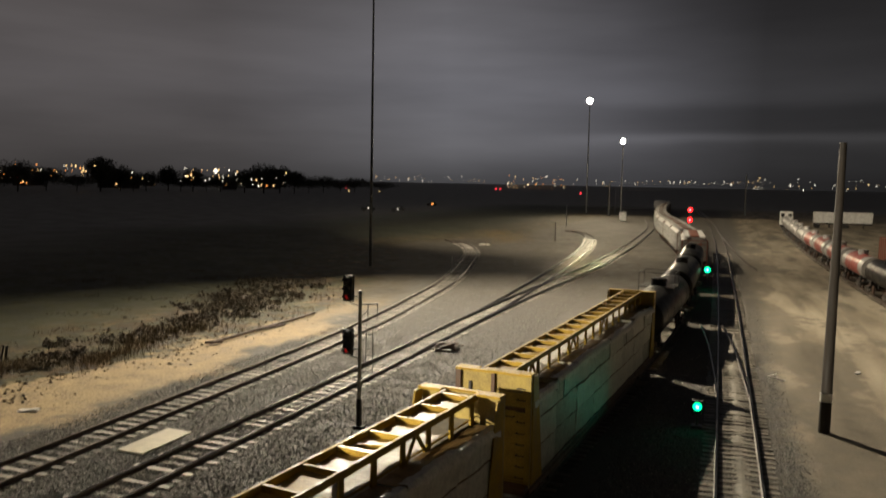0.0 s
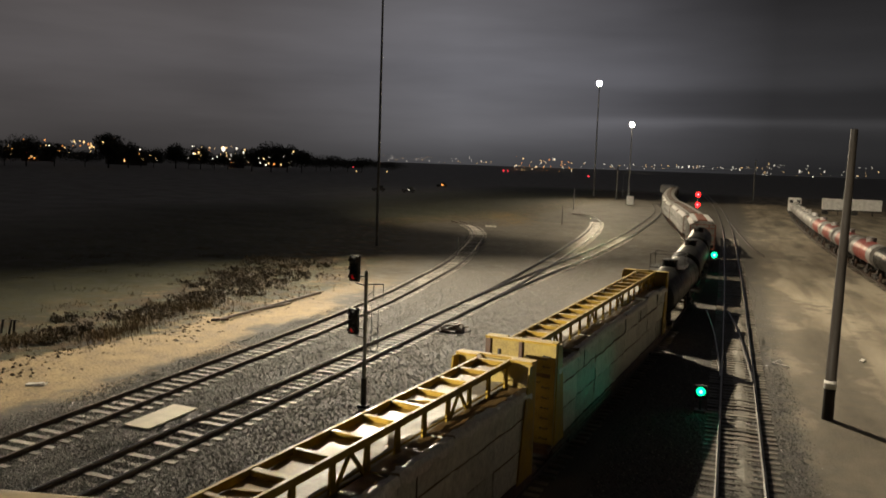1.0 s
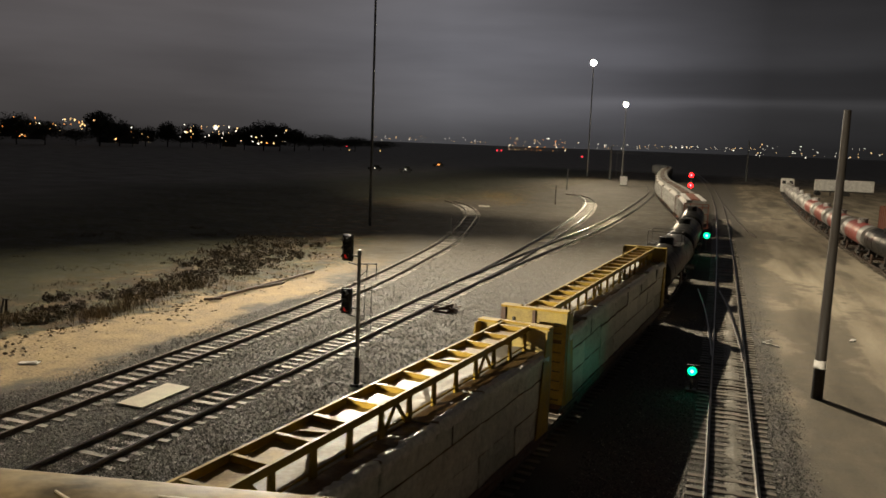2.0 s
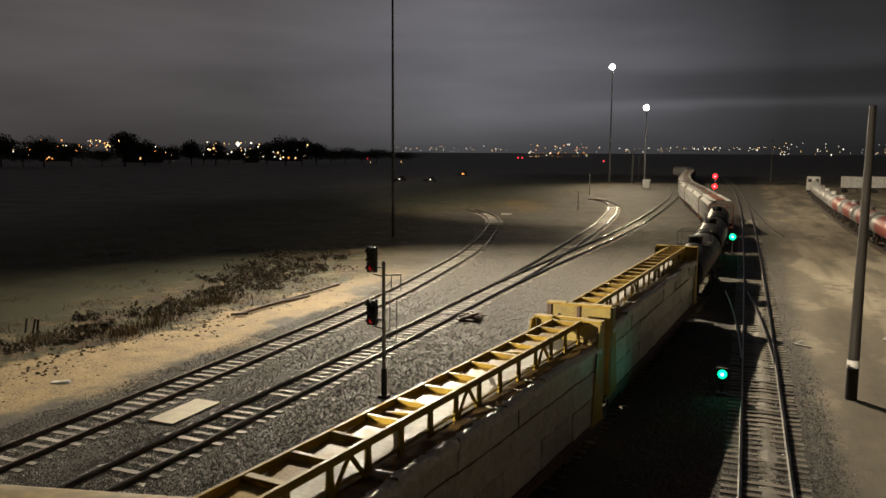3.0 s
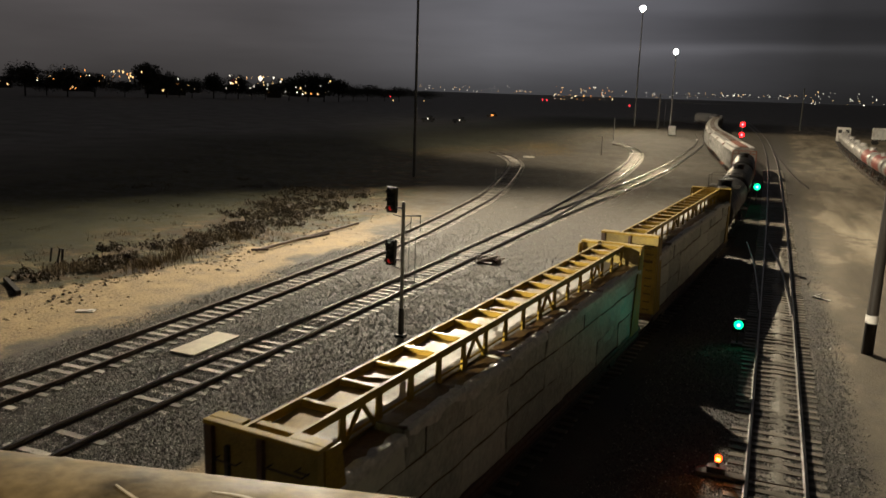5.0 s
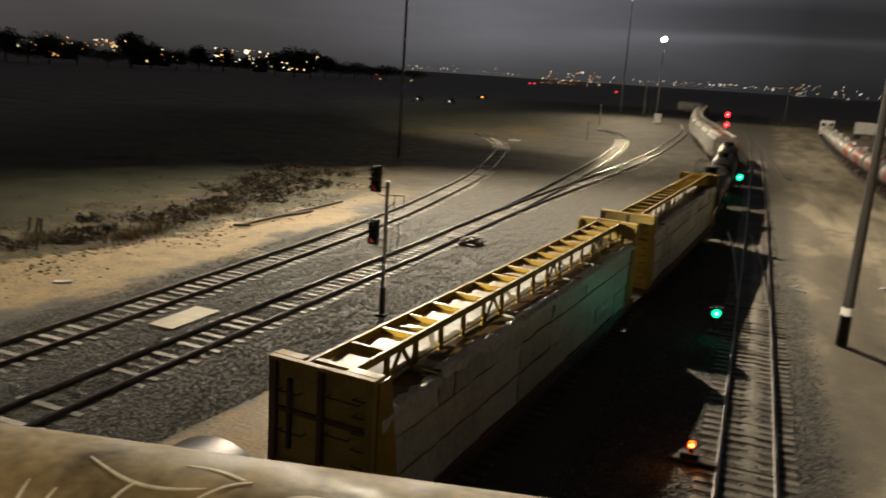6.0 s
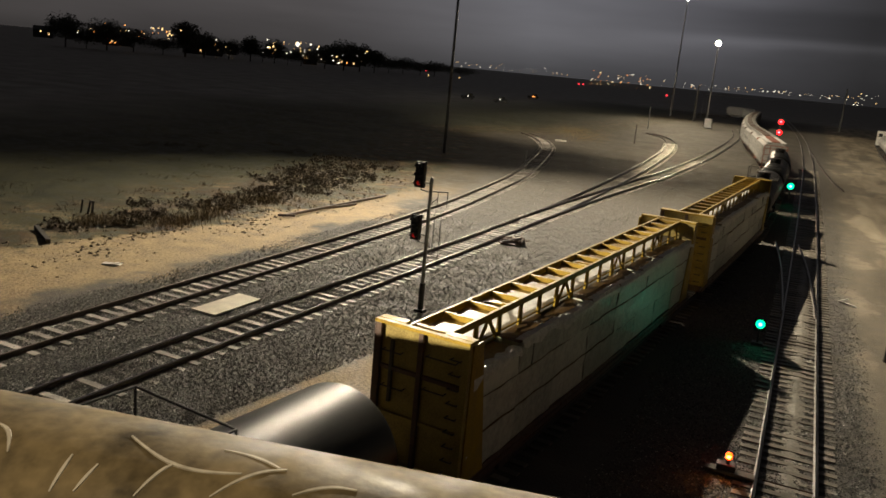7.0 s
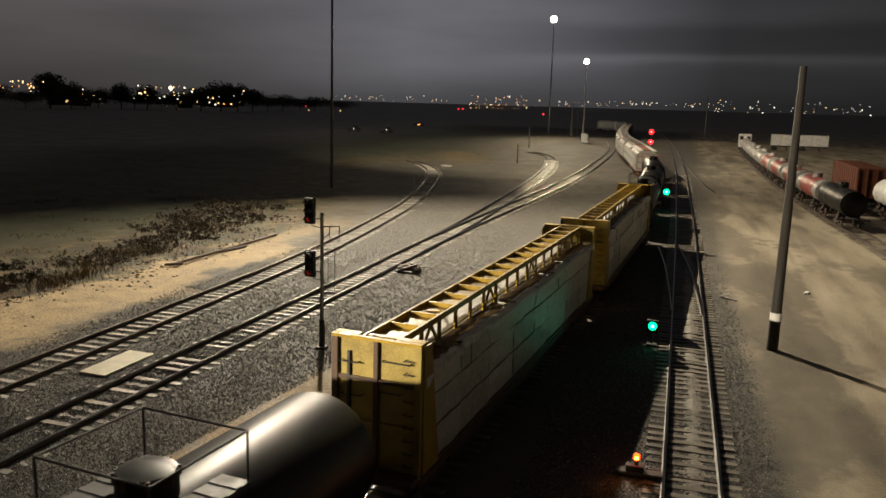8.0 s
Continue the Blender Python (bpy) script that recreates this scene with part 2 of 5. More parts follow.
DRY_REED = surface("pale_dry_reed", (0.10, 0.072, 0.036), (0.24, 0.175, 0.09), (0.6, 0.9), 2, 30, 0.0)
SHRUB = surface("dark_bramble", (0.034, 0.027, 0.015), (0.125, 0.094, 0.050), (0.6, 0.9), 1.2, 30, 0.0)
PALE_GRAVEL = surface("pale_fine_gravel", (0.09, 0.08, 0.064), (0.36, 0.33, 0.275), (0.35, 0.7), 1.6, 18, 0.8, 0.02)
LEAF_DARK = surface("dark_foliage", (0.05, 0.055, 0.04), (0.12, 0.12, 0.09), (0.6, 0.9), 0.2, 2, 0.0)
FAR_WALL = surface("far_building_wall", (0.06, 0.058, 0.055), (0.12, 0.115, 0.11), (0.6, 0.9), 0.2, 2, 0.0)
STONE = surface("wet_ballast_stone", (0.014, 0.013, 0.011), (0.070, 0.063, 0.054), (0.30, 0.6), 2.5, 9, 0.3, 0.01)
sn, sl = STONE.node_tree.nodes, STONE.node_tree.links
s_geo = sn.new("ShaderNodeNewGeometry")
# tone differs at random by stone; the palest stones stand in for wet glints
s_ramp = ramp(sn, [(0.0, (0.036, 0.033, 0.029)), (0.6, (0.112, 0.103, 0.090)), (0.88, (0.20, 0.185, 0.162)), (1.0, (0.50, 0.47, 0.42))])
sl.new(s_geo.outputs["Random Per Island"], s_ramp.inputs[0])
sl.new(s_ramp.outputs[0], sn["Principled BSDF"].inputs["Base Color"])
# pale glowing cores imitate the blown-out centres of the glaring lamps
G_RED_CORE, G_GREEN_CORE, G_AMBER_CORE = glow("red_glare_core", (1, 0.10, 0.13), 10), glow("green_glare_core", (0.16, 1, 0.66), 8), glow("amber_glare_core", (1, 0.36, 0.05), 16)
G_RED, G_GREEN, G_AMBER = glow("red_signal_lens", (1, 0.004, 0.006), 11), glow("green_signal_lens", (0.001, 1, 0.36), 2.2), glow("amber_lamp_lens", (1, 0.05, 0.002), 9)
G_RED_DIM = glow("dim_red_lens", (1, 0.03, 0.03), 0.08)
G_LAMP = glow("flood_lamp_glass", (1, 0.86, 0.6), 320)
G_LAMP_FAR = glow("far_flood_lamp_glass", (1, 0.84, 0.58), 500)
CITY = {"warm": glow("warm_town_light", (1, 0.62, 0.25), 2.2), "white": glow("white_town_light", (1, 0.9, 0.72), 2.4),
        "orange": glow("orange_town_light", (1, 0.36, 0.08), 2.2), "red": glow("red_town_light", (1, 0.04, 0.06), 2.2)}


def ground_material():
    """Yard ground: dark field, sandy verge, wet ballast beds and packed gravel, each where it lies."""
    m = bpy.data.materials.new("yard_ground")
    m.use_nodes = True
    n, l = m.node_tree.nodes, m.node_tree.links
    b = n["Principled BSDF"]
    tc = n.new("ShaderNodeTexCoord")

    def noise_of(scale, detail=5.0, along=1.0):
        t = n.new("ShaderNodeTexNoise")
        t.inputs["Scale"].default_value, t.inputs["Detail"].default_value = scale, detail
        mp = n.new("ShaderNodeMapping")
        mp.inputs["Scale"].default_value = (1, along, 1)
        l.new(tc.outputs["Object"], mp.inputs[0])
        l.new(mp.outputs[0], t.inputs["Vector"])
        return t.outputs["Fac"]

    def math2(op, p, q):
        t = n.new("ShaderNodeMath")
        t.operation = op
        for i, v in enumerate((p, q)):
            if isinstance(v, (int, float)):
                t.inputs[i].default_value = v
            else:
                l.new(v, t.inputs[i])
        return t.outputs[0]

    def step(value, low, high):
        t = n.new("ShaderNodeMapRange")
        t.interpolation_type = "SMOOTHSTEP"
        t.inputs["From Min"].default_value, t.inputs["From Max"].default_value = low, high
        l.new(value, t.inputs["Value"])
        return t.outputs[0]

    def mixed(fac, p, q):
        t = n.new("ShaderNodeMix")
        t.data_type = "RGBA"
        l.new(fac, t.inputs[0])
        l.new(p, t.inputs[6])
        l.new(q, t.inputs[7])
        return t.outputs[2]

    def two(fac, lo, hi, p, q):
        r = ramp(n, [(lo, p), (hi, q)])
        l.new(fac, r.inputs[0])
        return r.outputs[0]

    big, mid, fine, grit = noise_of(0.16), noise_of(0.9, 6), noise_of(9, 4), noise_of(34, 3)
    sep = n.new("ShaderNodeSeparateXYZ")
    l.new(tc.outputs["Object"], sep.inputs[0])
    x, y = sep.outputs["X"], sep.outputs["Y"]
    wob = math2("MULTIPLY", math2("SUBTRACT", math2("ADD", big, math2("MULTIPLY", mid, 0.6)), 0.8), 7.0)
    # beyond the near stretch the outer track bends away to the west, and the verge with it
    bend = math2("MULTIPLY", math2("POWER", math2("MAXIMUM", math2("SUBTRACT", math2("MINIMUM", y, 122.0), 52.0), 0.0), 1.5), 0.035)
    bend = math2("SUBTRACT", bend, math2("MULTIPLY", math2("MINIMUM", math2("MAXIMUM", math2("SUBTRACT", y, 122.0), 0.0), 30.0), 0.42))
    xw = math2("ADD", math2("ADD", x, bend), wob)
    xf = math2("ADD", xw, math2("SUBTRACT", math2("MULTIPLY", step(math2("MULTIPLY", y, -1.0), -40.0, -24.0), 2.6), math2("MULTIPLY", step(y, 42.0, 52.0), 1.3)))
    speck = math2("ADD", math2("MULTIPLY", mid, 0.4), math2("MULTIPLY", fine, 0.6))
    gravel = two(math2("ADD", math2("MULTIPLY", grit, 0.6), math2("MULTIPLY", mid, 0.4)), 0.36, 0.64, (0.046, 0.042, 0.036), (0.145, 0.132, 0.113))
    ruts = noise_of(0.42, 5, 0.16)
    packed = two(math2("ADD", math2("MULTIPLY", math2("ADD", mid, fine), 0.2), math2("MULTIPLY", ruts, 0.6)), 0.36, 0.62, (0.13, 0.107, 0.074), (0.40, 0.342, 0.252))
    sand = two(speck, 0.38, 0.60, (0.18, 0.130, 0.070), (0.46, 0.346, 0.198))
    field = two(math2("ADD", math2("MULTIPLY", mid, 0.6), math2("MULTIPLY", fine, 0.4)), 0.36, 0.64, (0.024, 0.025, 0.011), (0.085, 0.074, 0.034))
    # trampled brown brush lies in patches on the grass
    brush = two(math2("ADD", math2("MULTIPLY", fine, 0.5), math2("MULTIPLY", mid, 0.5)), 0.38, 0.62, (0.016, 0.0115, 0.007), (0.105, 0.070, 0.035))
    field = mixed(step(math2("ADD", math2("MULTIPLY", noise_of(0.33, 6), 0.7), math2("MULTIPLY", mid, 0.3)), 0.47, 0.56), field, brush)
    # pale flattened straw in streaks
    field = mixed(math2("MULTIPLY", step(math2("ADD", math2("MULTIPLY", noise_of(0.55, 6), 0.6), math2("MULTIPLY", fine, 0.4)), 0.53, 0.60), 0.35), field, sand)
    # away from the verge the grass is painted darker, as the floodlight fades there
    dimmed_grass = two(math2("ADD", math2("MULTIPLY", mid, 0.5), math2("MULTIPLY", big, 0.5)), 0.36, 0.64, (0.022, 0.024, 0.013), (0.072, 0.070, 0.038))
    field = mixed(step(math2("ADD", xw, 0.0), -45.0, -36.0), dimmed_grass, field)
    xb = math2("ADD", x, math2("MULTIPLY", wob, 0.35))
    east = mixed(step(math2("ADD", xb, 0.0), 2.6, 4.6), gravel, packed)
    # dark oily gravel spills in blots over the road's edge and in old wheel tracks
    oily = two(math2("ADD", math2("MULTIPLY", grit, 0.5), math2("MULTIPLY", mid, 0.5)), 0.36, 0.64, (0.055, 0.048, 0.037), (0.165, 0.145, 0.113))
    blot = math2("ADD", math2("MULTIPLY", noise_of(0.24, 6, 0.34), 0.8), math2("MULTIPLY", mid, 0.2))
    reach = math2("MULTIPLY", step(math2("MULTIPLY", x, -1.0), -9.5, -4.5), 0.11)
    east = mixed(math2("MULTIPLY", math2("MULTIPLY", step(math2("ADD", blot, reach), 0.54, 0.60), step(x, 1.8, 2.6)), 0.62), east, oily)
    tread = math2("MULTIPLY", step(noise_of(0.7, 4, 0.05), 0.56, 0.64), step(x, 4.0, 6.0))
    east = mixed(math2("MULTIPLY", tread, 0.3), east, oily)
    # far western yard painted darker to offset lamps that fall too bright there
    dimmed_yard = two(math2("ADD", math2("MULTIPLY", mid, 0.5), math2("MULTIPLY", big, 0.5)), 0.36, 0.64, (0.032, 0.028, 0.022), (0.088, 0.076, 0.058))
    far_plain = math2("MULTIPLY", step(y, 50.0, 95.0), step(math2("MULTIPLY", x, -1.0), -1.0, 3.0))
    east = mixed(far_plain, east, dimmed_yard)
    # a strip of spilt sand along the western side of the train's track
    strip = math2("ADD", math2("SUBTRACT", x, math2("MULTIPLY", y, 0.09)), math2("MULTIPLY", wob, 0.12))
    spilt = math2("MULTIPLY", math2("MULTIPLY", step(strip, -15.5, -14.7), step(math2("MULTIPLY", strip, -1.0), 8.2, 9.2)), step(math2("MULTIPLY", y, -1.0), -36.0, -22.0))
    east = mixed(math2("MULTIPLY", spilt, 0.8), east, sand)
    # from about y 46 to 66 the sand turns greyer and darker
    thin = two(math2("ADD", math2("MULTIPLY", mid, 0.5), math2("MULTIPLY", big, 0.5)), 0.36, 0.64, (0.040, 0.034, 0.024), (0.115, 0.095, 0.066))
    sand = mixed(step(math2("ADD", y, math2("MULTIPLY", wob, 2.0)), 46.0, 66.0), sand, thin)
    verge = mixed(step(math2("ADD", xw, 0.0), -26.2, -24.4), sand, east)
    ground = mixed(step(xf, -31.2, -29.4), field, verge)
    out_of_yard = step(math2("ADD", y, math2("MULTIPLY", wob, 3.0)), 335.0, 400.0)
    # open land outside the lamps' reach, painted pale in place of haze
    hazed_land = two(math2("ADD", math2("MULTIPLY", mid, 0.4), math2("MULTIPLY", big, 0.6)), 0.36, 0.64, (0.17, 0.165, 0.15), (0.33, 0.32, 0.295))
    ground = mixed(out_of_yard, ground, hazed_land)
    ground = mixed(step(math2("MULTIPLY", math2("ADD", xw, 0.0), -1.0), 62.0, 105.0), ground, hazed_land)
    l.new(ground, b.inputs["Base Color"])
    damp = step(mid, 0.35, 0.65)
    rr = n.new("ShaderNodeMapRange")
    rr.inputs["To Min"].default_value, rr.inputs["To Max"].default_value = 0.62, 0.88
    l.new(damp, rr.inputs["Value"])
    l.new(rr.outputs[0], b.inputs["Roughness"])
    b.inputs["Specular IOR Level"].default_value = 0.22
    bp = n.new("ShaderNodeBump")
    bp.inputs["Strength"].default_value, bp.inputs["Distance"].default_value = 0.7, 0.05
    l.new(math2("ADD", math2("MULTIPLY", grit, 0.5), fine), bp.inputs["Height"])
    l.new(bp.outputs[0], b.inputs["Normal"])
    return m


GROUND = ground_material()


# ---- small mesh tools ----
def box(bm, x0, x1, y0, y1, z0, z1, bev=0.0):
    vs = [bm.verts.new((x, y, z)) for z in (z0, z1) for y in (y0, y1) for x in (x0, x1)]
    fs = [bm.faces.new([vs[i] for i in f]) for f in ((0, 2, 3, 1), (4, 5, 7, 6), (0, 1, 5, 4), (2, 6, 7, 3), (0, 4, 6, 2), (1, 3, 7, 5))]
    if bev:
        es = list({e for f in fs for e in f.edges})
        bmesh.ops.bevel(bm, geom=es, offset=bev, segments=2, affect="EDGES", profile=0.6)
    return vs


def rod(bm, p, q, r0, r1=None, n=10):
    """A round bar from p to q."""
    p, q = Vector(p), Vector(q)
    d = q - p
    m = Matrix.Translation((p + q) / 2) @ d.to_track_quat("Z", "Y").to_matrix().to_4x4()
    bmesh.ops.create_cone(bm, cap_ends=True, segments=n, radius1=r0, radius2=r0 if r1 is None else r1, depth=d.length, matrix=m)


def beam(bm, p, q, w, h):
    """A flat bar from p to q, w wide across and h thick."""
    p, q = Vector(p), Vector(q)
    d = q - p
    m = Matrix.Translation((p + q) / 2) @ d.to_track_quat("Y", "Z").to_matrix().to_4x4() @ Matrix.Diagonal((w, d.length, h, 1))
    bmesh.ops.create_cube(bm, size=1, matrix=m)


def lathe(bm, profile, axis="Y", n=28, centre=(0, 0, 0)):
    """A round body: profile of (along, radius) turned about an axis."""
    rings = []
    for a, r in profile:
        ring = []
        for k in range(n):
            t = 2 * math.pi * k / n
            u, v = r * math.cos(t), r * math.sin(t)
            c = (u, a, v) if axis == "Y" else (u, v, a) if axis == "Z" else (a, u, v)
            ring.append(bm.verts.new(Vector(c) + Vector(centre)))
        rings.append(ring)
    for p, q in zip(rings, rings[1:]):
        for k in range(n):
            bm.faces.new((p[k], p[(k + 1) % n], q[(k + 1) % n], q[k]))
    bm.faces.new(rings[0])
    bm.faces.new(list(reversed(rings[-1])))


def mesh_of(name, bm, material, smooth=False):
    bmesh.ops.recalc_face_normals(bm, faces=bm.faces)
    me = bpy.data.meshes.new(name)
    bm.to_mesh(me)
    bm.free()
    for mt in material if isinstance(material, (list, tuple)) else (material,):
        me.materials.append(mt)
    if smooth:
        me.shade_smooth()
        me.set_sharp_from_angle(angle=radians(40))
    return me


def part(name, bm, material, parent, label="", smooth=False):
    """One mesh object under a thing or a part; with no parent, a thing of its own."""
    ob = new(name, mesh_of(name, bm, material, smooth))
    if parent:
        ob.parent = parent
    return tagged(ob, label)


def thing(name, label, category, group="", kind="", at=None):
    ob = new(name)
    if at is not None:
        ob.matrix_world = at
    return tagged(ob, label, category, group, kind)


class Way:
    """A smooth plan line through a few points, by length along it."""

    def __init__(self, points):
        p = np.array(points, float)
        p = np.vstack([2 * p[0] - p[1], p, 2 * p[-1] - p[-2]])
        out = []
        for i in range(1, len(p) - 2):
            t = np.linspace(0, 1, 40, endpoint=False)[:, None]
            a, b, c, d = p[i - 1:i + 3]
            out.append(0.5 * (2 * b + (c - a) * t + (2 * a - 5 * b + 4 * c - d) * t**2 + (3 * b - a - 3 * c + d) * t**3))
        self.p = np.vstack(out + [p[-2:-1]])
        self.s = np.concatenate([[0], np.cumsum(np.linalg.norm(np.diff(self.p, axis=0), axis=1))])

    def at(self, s):
        return np.array([np.interp(s, self.s, self.p[:, 0]), np.interp(s, self.s, self.p[:, 1])])

    def along(self, s):
        d = self.at(s + 0.4) - self.at(s - 0.4)
        return d / np.linalg.norm(d)

    def s_at_y(self, y):
        return float(np.interp(y, self.p[:, 1], self.s))

    def place(self, s, z=0.0):
        c, d = self.at(s), self.along(s)
        return pose(c[0], c[1], z, 0, 0, math.degrees(math.atan2(-d[0], d[1])))


# ---- ground ----
def build_ground():
    xs = np.concatenate([[-2600, -1400, -700, -350, -180, -110], np.arange(-80, 61, 2.0), [90, 150, 300, 700, 1400, 2600]])
    ys = np.concatenate([[-300, -120, -60, -30], np.arange(-10, 150, 2.5), np.arange(150, 420, 15.0), [480, 600, 900, 1500, 2600, 4200]])
    verts, faces = [], []
    for y in ys:
        for x in xs:
            h = 0.0
            bend = 0.035 * max(0, y - 52) ** 1.5
            w = x + bend
            if w < -27 and y < 300:
                h = 0.22 * noise.noise((x * 0.23, y * 0.23, 0.0)) + 0.12 * noise.noise((x * 0.7, y * 0.7, 3.0)) - 0.05
                h *= min(1, (-27 - w) / 4)
            verts.append((float(x), float(y), h))
    nx = len(xs)
    for j in range(len(ys) - 1):
        for i in range(nx - 1):
            a = j * nx + i
            faces.append((a, a + 1, a + nx + 1, a + nx))
    me = bpy.data.meshes.new("ground")
    me.from_pydata(verts, [], faces)
    me.shade_smooth()
    me.materials.append(GROUND)
    return tagged(new("ground", me), "wet gravel yard with sandy verge and dark field", "ground", kind="structure")


build_ground()

# plan lines of the tracks
TRAIN_WAY = Way([(-12.2, -26), (-10.0, -8), (-7.85, 9.5), (-7.1, 15.5), (-6.65, 19), (-5.95, 26.5), (-5.35, 33), (-4.65, 40.5), (-4.05, 47.4), (-3.6, 54), (-3.2, 61), (-2.95, 69), (-2.8, 82),
                 (-2.85, 96), (-3.3, 108), (-4.9, 121), (-7.3, 141), (-10.8, 168), (-13.6, 200), (-16.0, 240), (-18.0, 290), (-20.5, 316), (-27, 336), (-40, 352), (-60, 362)])
EAST_WAY = Way([(1.0, -20), (1.0, 0), (1.02, 25), (1.0, 50), (0.92, 75), (0.75, 95), (0.5, 125), (-0.25, 165), (-2.6, 232), (-7.5, 320), (-14, 420)])
WEST_WAY = Way([(-18.5, -10), (-18.05, 10), (-17.95, 17), (-17.75, 25), (-17.4, 35), (-17.1, 45), (-16.9, 56), (-16.2, 71), (-15.3, 86), (-14.2, 110), (-14.1, 150), (-15.6, 197), (-21, 250)])
OUTER_WAY = Way([(-22.2, -10), (-22.25, 10), (-22.35, 20), (-22.45, 34), (-22.6, 44), (-23.1, 53), (-24.2, 64), (-25.7, 76), (-28.6, 90), (-33.6, 110), (-39.5, 124), (-47, 134), (-58, 142), (-72, 147)])
SPUR_WAY = Way([(-17.0, 50), (-16.9, 62), (-17.2, 76), (-17.9, 96), (-19.0, 116), (-20.6, 134), (-23.5, 153), (-27.5, 166), (-34, 174), (-44, 177)])
LEAD_WAY = Way([(1.0, 36), (0.93, 42), (0.72, 47), (0.40, 53), (-0.05, 58.5), (-0.65, 65), (-1.4, 73), (-2.15, 82), (-2.7, 92), (-2.85, 100)])
EAST_STUB = Way([(4.6, 103), (3.4, 115), (2.0, 140), (0.3, 176)])


def rail_mesh(way, s0, s1, offset, step, ht=0.18):
    """A rail with foot, web and head, swept along the way."""
    bm = bmesh.new()
    prof = [(-0.07, 0.0), (-0.07, 0.02), (-0.012, 0.05), (-0.012, ht - 0.05), (-0.036, ht - 0.035), (-0.036, ht), (0.036, ht), (0.036, ht - 0.035), (0.012, ht - 0.05), (0.012, 0.05), (0.07, 0.02), (0.07, 0.0)]
    rings = []
    for s in np.linspace(s0, s1, max(2, int((s1 - s0) / step))):
        c, d = way.at(s), way.along(s)
        nx = (d[1], -d[0])
        rings.append([bm.verts.new((c[0] + (offset + u) * nx[0], c[1] + (offset + u) * nx[1], 0.04 + v)) for u, v in prof])
    k = len(prof)
    for p, q in zip(rings, rings[1:]):
        for i in range(k):
            f = bm.faces.new((p[i], p[(i + 1) % k], q[(i + 1) % k], q[i]))
            f.material_index = 1 if i == 5 else 0
    bm.faces.new(rings[0])
    bm.faces.new(list(reversed(rings[-1])))
    return bm


def build_track(name, way, label, y0, y1, tie_y0, tie_y1, tie_mat, tie_len, pitch, single=None, seed=1, tie_top=0.06, lift=0.0, head=None):
    ob = thing(name, label, "railway track", kind="structure", at=pose(0, 0, lift))
    s0, s1 = way.s_at_y(y0), way.s_at_y(y1)
    for off in ((-0.752, 0.752) if single is None else (single,)):
        part("rail", rail_mesh(way, s0, s1, off, 2.0), [RAIL_SIDE, head or RAIL_HEAD], ob, "brown steel rail")
    rng = random.Random(seed)
    if tie_len:
        bm = bmesh.new()
        box(bm, -tie_len / 2, tie_len / 2, -0.12, 0.12, -0.1, tie_top, 0.015)
        me = mesh_of("tie", bm, tie_mat)
        s, top = way.s_at_y(tie_y0), way.s_at_y(tie_y1)
        count = 0
        while s < top and count < 290:
            t = new("tie", me)
            t.matrix_world = way.place(s + rng.uniform(-0.03, 0.03), rng.uniform(-0.045, -0.005)) @ pose(rng.uniform(-0.04, 0.04), 0, 0, 0, 0, rng.uniform(-1.3, 1.3))
            t.parent = ob
            s += pitch
            count += 1
    return ob


# ---- rail cars: origin over the track's middle, y ahead ----
def wheelset(bm, y):
    for x in (-0.752, 0.752):
        lathe(bm, [(x - 0.06, 0.20), (x - 0.06, 0.44), (x + 0.02, 0.45), (x + 0.06, 0.42), (x + 0.06, 0.20)], "X", 18, (0, y, 0.66))
    rod(bm, (-0.75, y, 0.66), (0.75, y, 0.66), 0.08)


def bogies(car, half):
    for y in (-half, half):
        bm = bmesh.new()
        for x in (-1.0, 1.0):
            box(bm, x - 0.07, x + 0.07, y - 1.15, y + 1.15, 0.58, 0.74, 0.03)
            box(bm, x - 0.08, x + 0.08, y - 0.35, y + 0.35, 0.42, 0.95, 0.03)
        box(bm, -1.0, 1.0, y - 0.18, y + 0.18, 0.72, 0.98)
        bogie = part("bogie", bm, STEEL_DARK, car, "dark cast bogie frame")
        for dy in (-0.85, 0.85):
            bm = bmesh.new()
            wheelset(bm, y + dy)
            part("wheelset", bm, RUST, bogie, smooth=True)


def coupler(car, y, sign):
    bm = bmesh.new()
    box(bm, -0.12, 0.12, min(y, y + sign * 0.55), max(y, y + sign * 0.55), 0.85, 1.05, 0.02)
    box(bm, -0.18, 0.18, min(y + sign * 0.4, y + sign * 0.62), max(y + sign * 0.4, y + sign * 0.62), 0.80, 1.10, 0.04)
    part("coupler", bm, STEEL_DARK, car)


HALF = 10.65      # half length over the bulkheads
TOP = 4.50


